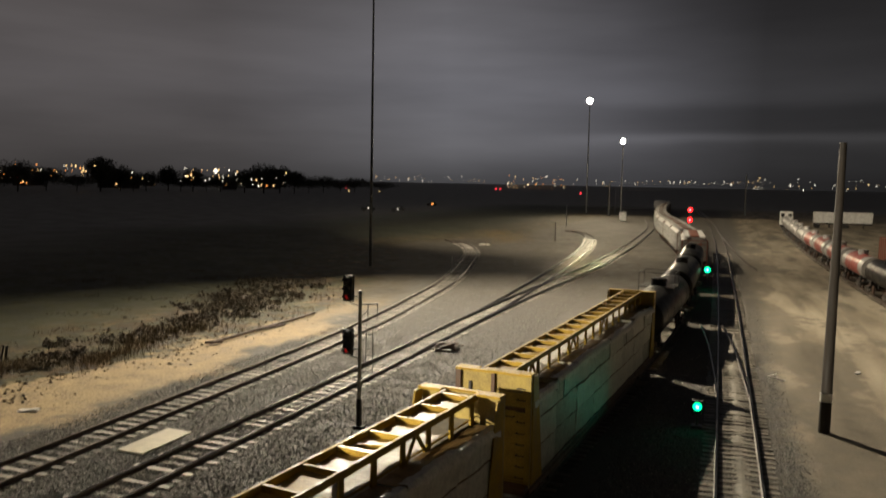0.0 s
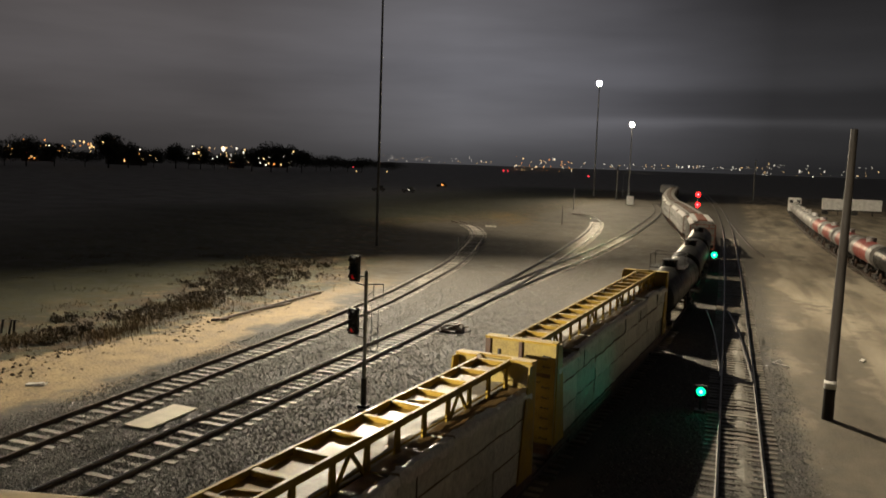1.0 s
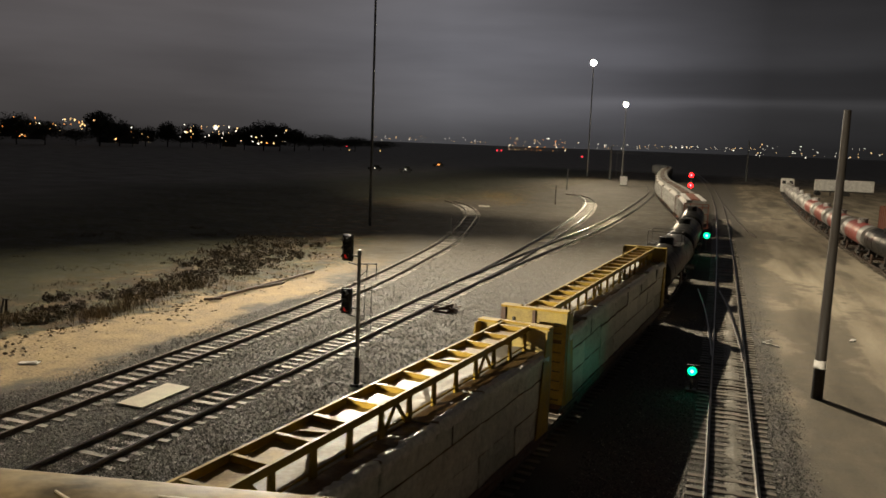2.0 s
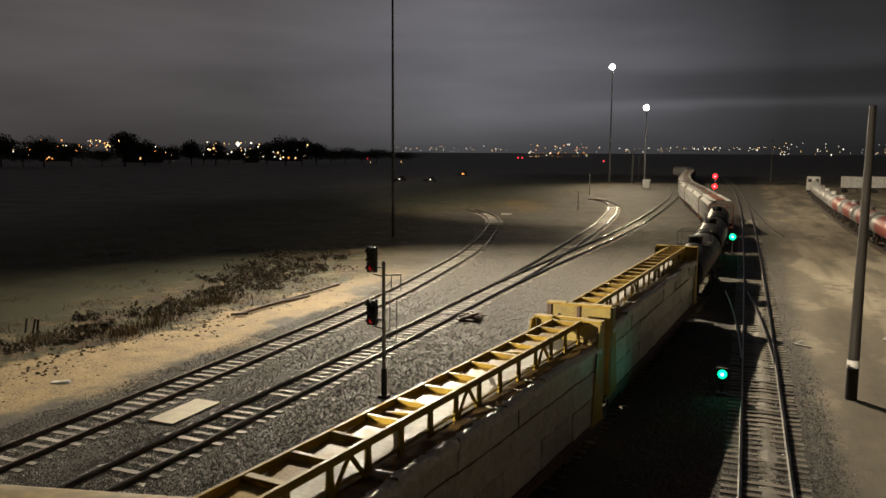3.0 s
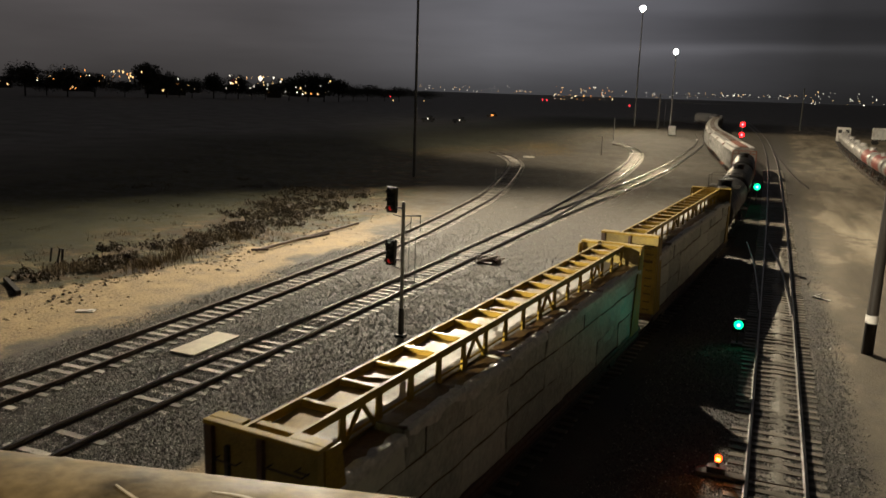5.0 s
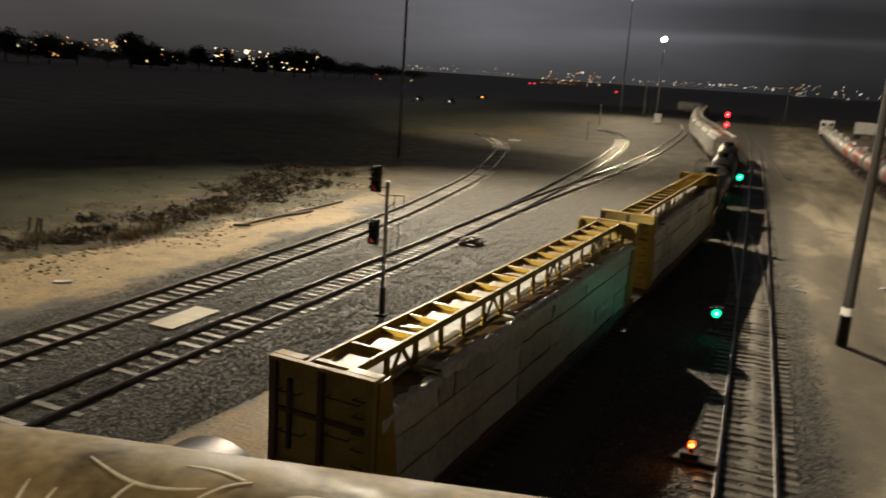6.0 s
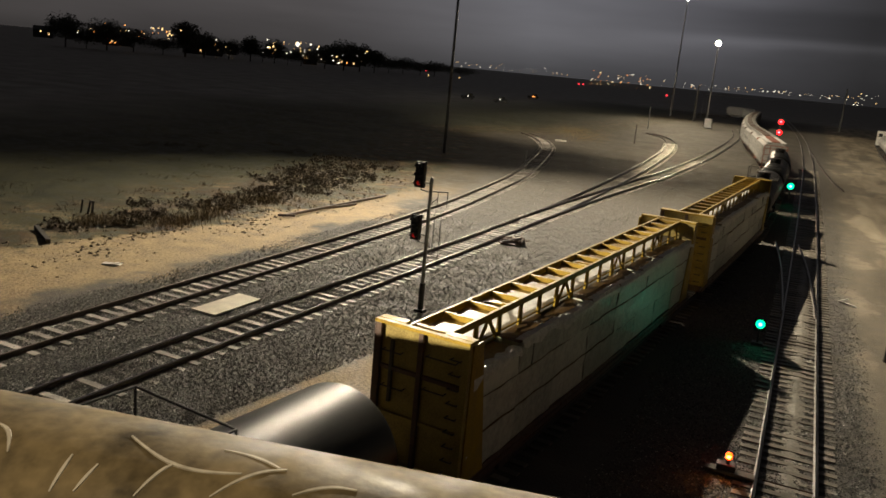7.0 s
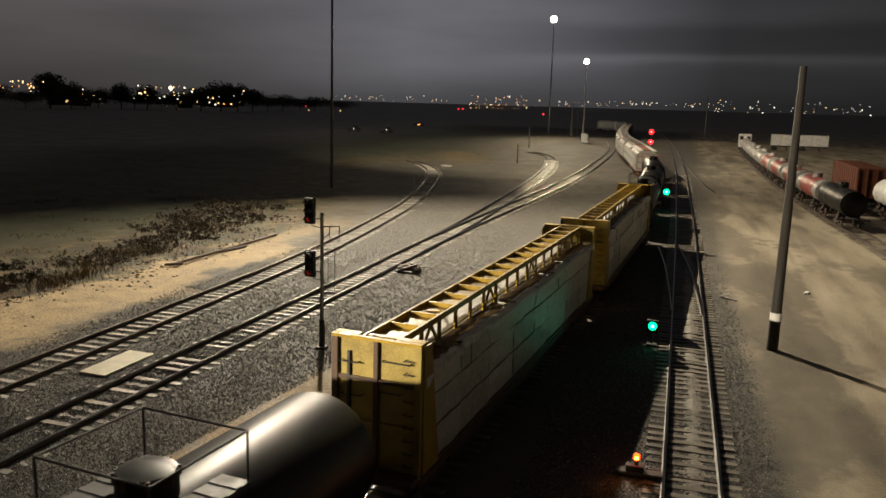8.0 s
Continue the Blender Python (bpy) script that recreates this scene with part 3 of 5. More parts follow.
def bulkhead(car, sign, seed):
    """A ribbed end wall, flanged at its edges, with ladder rungs on one corner."""
    y0 = sign * HALF
    t = -sign
    ya, yb = sorted((y0, y0 + t * 0.12))
    bm = bmesh.new()
    box(bm, -1.20, 1.20, *sorted((y0 + t * 0.10, y0 + t * 0.18)), 1.05, TOP - 0.05)
    wall = part("bulkhead", bm, OCHRE, car, "ochre steel end bulkhead with ribs")
    for x in (-1.14, 0.0, 1.14):
        bm = bmesh.new()
        w = 0.085 if x else 0.06
        box(bm, x - w, x + w, ya, yb, 1.05, TOP - 0.06, 0.012)
        part("upright", bm, RUST if x < 0.5 else OCHRE, wall, "rusty upright" if x == 0 else "")
    for z in (1.15, 2.3, 3.42):
        for x in (-0.56, 0.56):
            bm = bmesh.new()
            box(bm, x - 0.49, x + 0.49, *sorted((y0 + t * 0.03, y0 + t * 0.12)), z - 0.05, z + 0.05, 0.01)
            part("rib", bm, RUST if z > 3 else OCHRE, wall)
    bm = bmesh.new()
    box(bm, -1.23, 1.23, *sorted((y0 - t * 0.01, y0 + t * 0.15)), TOP - 0.06, TOP + 0.02, 0.015)
    part("cap", bm, YELLOW, wall, "yellow flat cap")
    for xa, xb in ((-1.23, -0.53), (0.53, 1.23)):
        bm = bmesh.new()
        box(bm, xa, xb, *sorted((y0 + t * 0.153, y0 + t * 0.42)), TOP - 0.055, TOP + 0.025, 0.02)
        part("corner_plate", bm, YELLOW, wall)
    for x in (-1.225, 1.225):
        bm = bmesh.new()
        vs = [bm.verts.new((x + dx, y0 + t * yy, z)) for dx in (-0.02, 0.02) for yy, z in ((0.18, 1.1), (1.25, 1.1), (0.62, TOP - 0.07), (0.18, TOP - 0.07))]
        for f in ((3, 2, 1, 0), (4, 5, 6, 7), (0, 1, 5, 4), (1, 2, 6, 5), (2, 3, 7, 6), (3, 0, 4, 7)):
            bm.faces.new([vs[i] for i in f])
        part("gusset", bm, YELLOW, wall, "sloping yellow side gusset")
    irons = [(0.78, 1.06, 1.35 + k * 0.34) for k in range(9)] + [(-0.95, -0.35, 3.0), (-0.98, -0.45, 3.85), (0.15, 0.72, 3.2), (0.18, 0.95, 3.98)]
    for xa, xb, z in irons:
        bm = bmesh.new()
        rod(bm, (xa, y0 - t * 0.05, z), (xb, y0 - t * 0.05, z), 0.018, n=6)
        for x in (xa + 0.02, xb - 0.02):
            rod(bm, (x, y0 - t * 0.05, z), (x, y0 + t * 0.12, z), 0.014, n=6)
        part("grab_iron", bm, STEEL_DARK, wall)
    bm = bmesh.new()
    box(bm, -0.80, -0.72, *sorted((y0 + t * 0.02, y0 + t * 0.11)), 2.6, 4.1, 0.01)
    part("brake_rod", bm, STEEL_DARK, wall, "dark brake rod")


def centerbeam_car(name, label, seed):
    car = thing(name, label, "freight car", "cars of the moving train")
    rng = random.Random(seed)
    bm = bmesh.new()
    box(bm, -1.22, 1.22, -HALF - 0.45, HALF + 0.45, 0.98, 1.16, 0.02)
    box(bm, -0.35, 0.35, -HALF, HALF, 0.7, 1.0)
    for x in (-1.2, 1.2):
        box(bm, x - 0.05, x + 0.05, -HALF, HALF, 0.86, 1.02)
    part("floor_deck", bm, RUST, car, "rusty deck and side sills")
    bogies(car, 7.7)
    for s in (-1, 1):
        coupler(car, s * (HALF + 0.55), s)
        bulkhead(car, s, seed + s)
    bm = bmesh.new()
    box(bm, -0.34, 0.40, -HALF + 0.2, HALF - 0.2, 1.16, 3.66)
    part("center_web", bm, OCHRE, car, "ochre centre web")
    # top ladder: two chords, rungs, posts and braces
    end = HALF - 0.16
    for x in (-0.47, 0.47):
        bm = bmesh.new()
        box(bm, x - 0.04, x + 0.04, -end, end, TOP - 0.20, TOP - 0.02, 0.01)
        part("top_chord", bm, YELLOW, car, "yellow top chord")
    n = 17
    for k in range(n):
        y = -end + 0.35 + k * (2 * end - 0.7) / (n - 1)
        w = 0.055 if k % 4 else 0.085
        bm = bmesh.new()
        box(bm, -0.425, 0.425, y - w, y + w, TOP - 0.24, TOP - 0.04, 0.008)
        part("rung", bm, YELLOW, car)
        if k < n - 1:
            dy = (2 * end - 0.7) / (n - 1)
            bm = bmesh.new()
            tilt = 0.036 + rng.uniform(-0.014, 0.012)
            vs = box(bm, -0.42, 0.42, y + w + 0.02, y + dy - w - 0.02, TOP - 0.23, TOP - 0.195)
            for v in vs:
                v.co.z += tilt * (1 if v.co.y > y + dy / 2 else -1)
            part("top_plate", bm, PLATE, car, "tan glossy plate between the rungs" if k == 0 else "")
            if k % 5 == 2:
                bm = bmesh.new()
                beam(bm, (-0.30, y + dy * 0.45, TOP - 0.17), (0.36, y + dy * 0.6, TOP - 0.15), 0.07, 0.05)
                part("tie_bar", bm, YELLOW, car)
        for x in (-0.46, 0.46) if k % 4 == 0 else (0.46,):
            bm = bmesh.new()
            box(bm, x - 0.03, x + 0.03, y - 0.085, y + 0.085, 3.64, TOP - 0.13, 0.008)
            for v in bm.verts:
                v.co.y = y + (v.co.y - y) * (1.35 if v.co.z < 3.8 else 0.95)
            part("post", bm, YELLOW, car)
        if k % 4 == 1 and k < n - 1:
            dy = (2 * end - 0.7) / (n - 1)
            for x in (0.46,):
                bm = bmesh.new()
                beam(bm, (x, y + 0.08, 3.70), (x, y + dy * 0.5, TOP - 0.16), 0.05, 0.09)
                beam(bm, (x, y + dy * 0.92, 3.70), (x, y + dy * 0.5, TOP - 0.16), 0.05, 0.09)
                part("brace", bm, YELLOW, car)
    bm = bmesh.new()
    box(bm, 0.45, 0.48, -end, end, 3.83, 3.87)
    part("lower_bar", bm, YELLOW, car, "thin lower bar across the posts")
    # plastic sheet that lies under the ladder, creased
    me_bm = bmesh.new()
    rows = []
    for j in range(61):
        y = -end + 0.05 + j * (2 * end - 0.1) / 60
        rows.append([me_bm.verts.new((x, y, 3.72 + 0.03 * noise.noise((x * 3, y * 1.7, seed)))) for x in np.linspace(-0.40, 0.43, 9)])
    for p, q in zip(rows, rows[1:]):
        for i in range(8):
            me_bm.faces.new((p[i], p[i + 1], q[i + 1], q[i]))
    part("plastic_sheet", me_bm, WRAP_WHITE, car, "white plastic sheet under the ladder")
    # wrapped packs of lumber, three tiers a side
    y = -HALF + 0.30
    packs = 8
    ln = (2 * HALF - 0.6) / packs
    for side in (-1, 1):
        tiers = [(1.17, 2.05), (2.08, 2.94), (2.97, 3.74 if side > 0 else 3.70)]
        for k in range(packs):
            for ti, (z0, z1) in enumerate(tiers):
                bm = bmesh.new()
                jx, jz = rng.uniform(-0.03, 0.02), (rng.uniform(-0.10, 0.03) if ti == 2 and side > 0 else 0)
                xo = 1.19 + jx
                if ti == 2 and k in (0, packs - 1) and side > 0:
                    jz -= 0.06
                x0, x1 = sorted((side * (0.43 if side > 0 else 0.345), side * xo))
                box(bm, x0, x1, y + k * ln + 0.004, y + (k + 1) * ln - 0.004, z0, z1 + jz, 0.026)
                bmesh.ops.subdivide_edges(bm, edges=[e for e in bm.edges if abs(e.verts[0].co.y - e.verts[1].co.y) > 1], cuts=7)
                bmesh.ops.subdivide_edges(bm, edges=[e for e in bm.edges if abs(e.verts[0].co.z - e.verts[1].co.z) > 0.4], cuts=2)
                for v in bm.verts:
                    q = noise.noise((v.co.x * 4 + k, v.co.y * 1.6, v.co.z * 2.5 + seed))
                    v.co.x += 0.05 * q * side
                    v.co.z += 0.03 * noise.noise((v.co.y * 2.3, v.co.x * 3 + ti, seed * 1.7)) * (1 if v.co.z > z0 + 0.3 else 0)
                bm.normal_update()
                for f in bm.faces:
                    f.material_index = 1 if f.normal.z > 0.8 else 0
                pk = part("lumber_pack", bm, [WRAP, TAN], car, "grey wrapped lumber pack" if k == 0 else "")
                if ti == 2 and side > 0:
                    # torn plastic that hangs over the pack's upper edge
                    bw = bmesh.new()
                    rows = []
                    for i in range(19):
                        yy = y + k * ln + 0.03 + i * (ln - 0.06) / 18
                        drop = 0.06 + 0.24 * max(0, noise.noise((yy * 1.9, k * 2.3, seed + 5.0)) + 0.25) + rng.uniform(0, 0.035)
                        lift = 0.06 + 0.05 * noise.noise((yy * 4.0, 1.0, seed))
                        rows.append([bw.verts.new(c) for c in ((xo - 0.16 - rng.uniform(0, 0.1), yy, z1 + jz + lift), (xo + 0.0, yy, z1 + jz + lift + 0.02), (xo + 0.055, yy, z1 + jz - 0.02), (xo + 0.06 + rng.uniform(0, 0.015), yy, z1 + jz - drop))])
                    for a, b in zip(rows, rows[1:]):
                        for i in range(3):
                            bw.faces.new((a[i], a[i + 1], b[i + 1], b[i]))
                    part("torn_wrap", bw, TORN, pk, "torn pale plastic edge" if k == 0 else "")
                if ti == 2 and k % 4 == 1:
                    for u in (0.3,):
                        bs = bmesh.new()
                        yy = y + (k + u) * ln
                        box(bs, *sorted((side * (xo + 0.012), side * (xo + 0.03))), yy - 0.02, yy + 0.02, z0 + 0.02, z1 + jz - 0.04)
                        part("strap", bs, STEEL_DARK, pk)
    return car


def tank_car(name, label, paint, half=7.6, radius=1.42, group="cars of the moving train", band=None, platform=True, seams=True):
    car = thing(name, label, "tank car", group)
    zc = 1.15 + radius
    bm = bmesh.new()
    prof = [(-half - 0.30, 0.25), (-half - 0.26, 0.7), (-half - 0.12, 1.14), (-half, radius * 0.97), (-half + 0.12, radius), (half - 0.12, radius), (half, radius * 0.97), (half + 0.12, 1.14), (half + 0.26, 0.7), (half + 0.30, 0.25)]
    lathe(bm, prof, "Y", 40, (0, 0, zc))
    part("tank", bm, paint, car, smooth=True)
    for y in [-half * 0.72, -half * 0.3, half * 0.3, half * 0.72] if seams else ():
        bm = bmesh.new()
        lathe(bm, [(y - 0.03, radius - 0.02), (y - 0.03, radius + 0.012), (y + 0.03, radius + 0.012), (y + 0.03, radius - 0.02)], "Y", 40, (0, 0, zc))
        part("seam", bm, paint, car)
    if band:
        bm = bmesh.new()
        lathe(bm, [(-half * 0.62, radius - 0.02), (-half * 0.62, radius + 0.016), (half * 0.62, radius + 0.016), (half * 0.62, radius - 0.02)], "Y", 40, (0, 0, zc))
        part("band", bm, band, car, "faded red band round the tank")
    for s in (-1, 1):
        bm = bmesh.new()
        box(bm, -0.3, 0.3, *sorted((s * half * 0.55, s * (half + 0.75))), 0.82, 1.12, 0.02)
        box(bm, -1.35, 1.35, *sorted((s * (half + 0.55), s * (half + 0.75))), 0.9, 1.1, 0.02)
        box(bm, -0.9, 0.9, s * half * 0.72 - 0.25, s * half * 0.72 + 0.25, 0.95, zc - radius * 0.72)
        part("stub_sill", bm, STEEL_DARK, car)
    bogies(car, half * 0.74)
    for s in (-1, 1):
        coupler(car, s * (half + 0.7), s)
    bm = bmesh.new()
    top = zc + radius
    lathe(bm, [(top - 0.15, 0.50), (top + 0.38, 0.50), (top + 0.42, 0.47), (top + 0.46, 0.30), (top + 0.47, 0.05)], "Z", 24)
    dome = part("dome_housing", bm, paint, car, "round valve housing", smooth=True)
    for a in range(8):
        bm = bmesh.new()
        t = a * math.pi / 4
        rod(bm, (0.5 * math.cos(t), 0.5 * math.sin(t), top + 0.25), (0.5 * math.cos(t), 0.5 * math.sin(t), top + 0.42), 0.035, n=6)
        part("eye_bolt", bm, RUST, dome)
    if platform:
        for s in (-1, 1):
            bm = bmesh.new()
            box(bm, *sorted((s * 0.55, s * 1.15)), -1.15, 1.15, top - 0.10, top - 0.05)
            for k in range(6):
                box(bm, *sorted((s * 0.56, s * 1.14)), -1.12 + k * 0.38, -0.98 + k * 0.38, top - 0.05, top - 0.03)
            part("platform", bm, STEEL_DARK, car, "grated walkway beside the housing")
        for x in (-1.12, 1.12):
            for y in (-1.12, 1.12):
                bm = bmesh.new()
                rod(bm, (x, y, top - 0.3), (x, y, top + 0.85), 0.022, n=8)
                part("guard_post", bm, STEEL_DARK, car)
            bm = bmesh.new()
            rod(bm, (x, -1.12, top + 0.85), (x, 1.12, top + 0.85), 0.022, n=8)
            part("guard_rail", bm, STEEL_DARK, car)
        for y in (-1.12, 1.12):
            bm = bmesh.new()
            rod(bm, (-1.12, y, top + 0.85), (1.12, y, top + 0.85), 0.022, n=8)
            part("guard_rail", bm, STEEL_DARK, car)
    return car


def hopper_car(name, label, paint, roof, hatch, half=7.2, top=4.35, group="cars of the moving train"):
    """A covered hopper: bulging ribbed sides, sloped ends, roof with hatches."""
    car = thing(name, label, "hopper car", group)
    bm = bmesh.new()
    sec = [(-1.45, 1.5), (-1.52, 2.6), (-1.42, 3.7), (-1.15, 4.0), (-0.5, top - 0.08), (0.5, top - 0.08), (1.15, 4.0), (1.42, 3.7), (1.52, 2.6), (1.45, 1.5)]
    rings = [[bm.verts.new((x, y, z)) for x, z in sec] for y in (-half, -half * 0.5, 0, half * 0.5, half)]
    for p, q in zip(rings, rings[1:]):
        for i in range(len(sec)):
            bm.faces.new((p[i], p[(i + 1) % len(sec)], q[(i + 1) % len(sec)], q[i]))
    bm.faces.new(rings[0])
    bm.faces.new(list(reversed(rings[-1])))
    part("body", bm, paint, car)
    for k in range(3):
        y = -half * 0.62 + k * half * 0.62
        bm = bmesh.new()
        vs = [bm.verts.new(c) for c in ((-1.3, y - 1.9, 1.55), (1.3, y - 1.9, 1.55), (1.3, y + 1.9, 1.55), (-1.3, y + 1.9, 1.55), (-0.4, y - 0.4, 0.5), (0.4, y - 0.4, 0.5), (0.4, y + 0.4, 0.5), (-0.4, y + 0.4, 0.5))]
        for f in ((0, 1, 2, 3), (7, 6, 5, 4), (0, 4, 5, 1), (1, 5, 6, 2), (2, 6, 7, 3), (3, 7, 4, 0)):
            bm.faces.new([vs[i] for i in f])
        part("chute", bm, paint, car)
    for k in range(9):
        y = -half + 0.2 + k * (2 * half - 0.4) / 8
        for s in (-1, 1):
            bm = bmesh.new()
            box(bm, *sorted((s * 1.44, s * 1.57)), y - 0.05, y + 0.05, 1.5, 3.7)
            part("side_rib", bm, paint, car)
    for s in (-1, 1):
        bm = bmesh.new()
        x0, x1 = sorted((s * 0.62, s * 1.2))
        box(bm, x0, x1, -half - 0.1, half + 0.1, top - 0.10, top - 0.02, 0.01)
        part("running_board", bm, roof, car, "pale roof walkway")
    bm = bmesh.new()
    box(bm, -0.5, 0.5, -half + 0.3, half - 0.3, top - 0.1, top + 0.06, 0.04)
    part("hatch", bm, hatch, car, "long roof hatch")
    for s in (-1, 1):
        bm = bmesh.new()
        box(bm, -1.5, 1.5, *sorted((s * half, s * (half + 0.9))), 1.0, 1.12)
        for x in (-1.4, -0.7, 0.7, 1.4):
            box(bm, x - 0.05, x + 0.05, *sorted((s * (half + 0.75), s * (half + 0.85))), 1.1, 3.9)
        for z in (1.9, 2.7, 3.5, 3.9):
            box(bm, -1.45, 1.45, *sorted((s * (half + 0.76), s * (half + 0.84))), z - 0.04, z + 0.04)
        part("end_frame", bm, hatch, car)
    bogies(car, half * 0.85)
    for s in (-1, 1):
        coupler(car, s * (half + 0.8), s)
    return car


# ---- the moving train ----
SPEED = 2.272
S_B = TRAIN_WAY.s_at_y(23.15) + HALF
TRAIN = []          # thing, distance along the way at the start


def couple():
    first = centerbeam_car("centerbeam_flatcar", "yellow centerbeam flatcar loaded with grey wrapped lumber", 3)
    TRAIN.append((first, S_B - 23.6))
    second = centerbeam_car("centerbeam_flatcar", "yellow centerbeam flatcar loaded with grey wrapped lumber", 8)
    TRAIN.append((second, S_B))
    rear = tank_car("tank_car", "wet black tank car with railed valve housing", TANK_BLACK, half=5.2, radius=1.40, seams=False)
    TRAIN.append((rear, S_B - 23.6 - HALF - 7.55))
    s = S_B + HALF + 1.15 + 8.5
    railed = tank_car("tank_car", "black tank car with wet shining top and railed housing", TANK_BLACK, half=7.1, radius=1.30)
    TRAIN.append((railed, s))
    black = tank_car("tank_car", "black tank car with wet shining top", TANK_BLACK, half=7.1, radius=1.30, platform=False)
    for k in range(2):
        s += 17.0
        TRAIN.append((copy_thing(black, Matrix()) if k else black, s))
    s += 8.5 + 8.6
    TRAIN.append((hopper_car("hopper_car", "grey and oxide red covered hopper with pale roof walkways", GREY_CAR, WHITE_PAINT, RED_BROWN), s))
    grey = hopper_car("hopper_car", "grey covered hopper with ribbed sides", GREY_CAR, GREY_CAR, RUST)
    for k in range(11):
        s += 16.8
        TRAIN.append((grey if k == 0 else copy_thing(grey, Matrix()), s))
    s += 16.8
    for k in range(2):
        TRAIN.append((hopper_car("hopper_car", "pale cream covered hopper at the train's head", WHITE_PAINT, WHITE_PAINT, WHITE_PAINT), s))
        s += 16.8


couple()


# ---- parked tank train on the east side ----
def parked_train():
    way = Way([(16.2, 55), (15.1, 78), (14.6, 92), (14.2, 108), (13.9, 130), (13.9, 150), (14.5, 190), (15.9, 235)])
    build_track("track_4", way, "dusty siding track under parked tank cars", 57, 233, 62, 200, WOOD_TIE, 2.6, 0.6, seed=9)
    red = tank_car("tank_car", "silver tank car with broad red band", SILVER, 5.6, 1.12, "parked tank cars", RED_PAINT, platform=False)
    plain = tank_car("tank_car", "dirty silver tank car on the siding", SILVER, 5.6, 1.12, "parked tank cars", platform=False)
    dark = tank_car("tank_car", "black tank car at the end of the siding", TANK_BLACK, 4.6, 1.15, "parked tank cars", platform=False)
    s = way.s_at_y(82.5)
    dark.matrix_world = way.place(s)
    s += 12.4
    made = {red: False, plain: False}
    for k in range(9):
        kind = red if k < 4 else plain
        if made[kind]:
            copy_thing(kind, way.place(s))
        else:
            kind.matrix_world = way.place(s)
            made[kind] = True
        s += 13.4
    loco = thing("switch_engine", "small white switching locomotive with dark hood", "locomotive", at=way.place(s + 1))
    bm = bmesh.new()
    box(bm, -1.4, 1.4, -6, 6, 1.0, 1.3, 0.03)
    part("frame", bm, STEEL_DARK, loco)
    bm = bmesh.new()
    box(bm, -1.45, 1.45, -5.6, -2.6, 1.3, 4.5, 0.08)
    cab = part("cab", bm, WHITE_PAINT, loco, "white driver's cab")
    for x in (-0.8, 0.8):
        bm = bmesh.new()
        box(bm, x - 0.4, x + 0.4, -5.63, -5.58, 3.2, 4.0, 0.02)
        part("window", bm, BLACK_PAINT, cab)
    bm = bmesh.new()
    box(bm, -0.9, 0.9, -2.6, 5.4, 1.3, 3.6, 0.1)
    part("hood", bm, WHITE_PAINT, loco)
    bogies(loco, 3.6)


parked_train()


# ---- tracks ----
build_track("track_1", TRAIN_WAY, "track under the moving train with dark ties", -24, 361, 4, 120, WOOD_TIE, 2.6, 0.55, seed=2)
east = build_track("track_2", EAST_WAY, "straight track with wooden ties on wet ballast", -18, 410, 8, 130, WOOD_TIE, 2.6, 0.52, seed=3)
build_track("track_3", WEST_WAY, "track with pale concrete ties and shining rail", -8, 240, 2, 120, CONCRETE_TIE, 2.5, 0.62, seed=4)
build_track("track_5", OUTER_WAY, "outer track with pale ties bending away", -8, 131, 2, 126, CONCRETE_TIE, 2.5, 0.62, seed=5, head=RAIL_DULL)
build_track("track_6", SPUR_WAY, "spur track curving off to a siding", 55, 171, 84, 150, CONCRETE_TIE, 2.5, 0.62, seed=6, lift=-0.012)
build_track("track_7", LEAD_WAY, "turnout rails crossing to the next track", 41, 61, 0, 0, WOOD_TIE, 0, 1, seed=7, lift=-0.012)
build_track("track_8", EAST_STUB, "short stub rail beside the gravel road", 104, 174, 0, 0, WOOD_TIE, 0, 1, single=0.0, seed=8)


# ---- ballast stones ----
def stones(name, label, count, area, seed, low, high, material=STONE, squash=0.8, category="gravel"):
    """Loose broken stones: small uneven lumps thrown over the beds."""
    rng = np.random.default_rng(seed)
    base = np.array([(1, 0, 0), (-1, 0, 0), (0, 1, 0), (0, -1, 0), (0, 0, 1), (0, 0, -0.6)], float)
    tri = np.array([(0, 2, 4), (2, 1, 4), (1, 3, 4), (3, 0, 4), (2, 0, 5), (1, 2, 5), (3, 1, 5), (0, 3, 5)])
    px, py, pz = area(rng, count)
    r = rng.uniform(low, high, count)
    ang = rng.uniform(0, 6.28, count)
    v = base[None] * (r[:, None, None] * rng.uniform(0.6, 1.2, (count, 6, 1)))
    v += rng.normal(0, 0.15, v.shape) * r[:, None, None]
    c, s = np.cos(ang)[:, None], np.sin(ang)[:, None]
    x = v[:, :, 0] * c - v[:, :, 1] * s + px[:, None]
    y = v[:, :, 0] * s + v[:, :, 1] * c + py[:, None]
    z = v[:, :, 2] * squash + pz[:, None]
    verts = np.stack([x, y, z], -1).reshape(-1, 3)
    faces = (tri[None] + 6 * np.arange(count)[:, None, None]).reshape(-1, 3)
    me = bpy.data.meshes.new(name)
    me.from_pydata(verts.tolist(), [], faces.tolist())
    me.materials.append(material)
    return tagged(new(name, me), label, category, kind="stuff")


def west_bed(rng, n):
    y = 12 + np.minimum(rng.exponential(17, n), 95)
    x = rng.uniform(-25.0, -11.2, n) + rng.normal(0, 0.25, n)
    x = np.where((y < 30) & (x > -13.7 + 0.14 * (y - 17)), x - 6.5, x)
    y0 = np.maximum(0, y - 60)
    return np.minimum(x, -11.0 + 0.14 * y0), y, rng.uniform(0.008, 0.035, n)


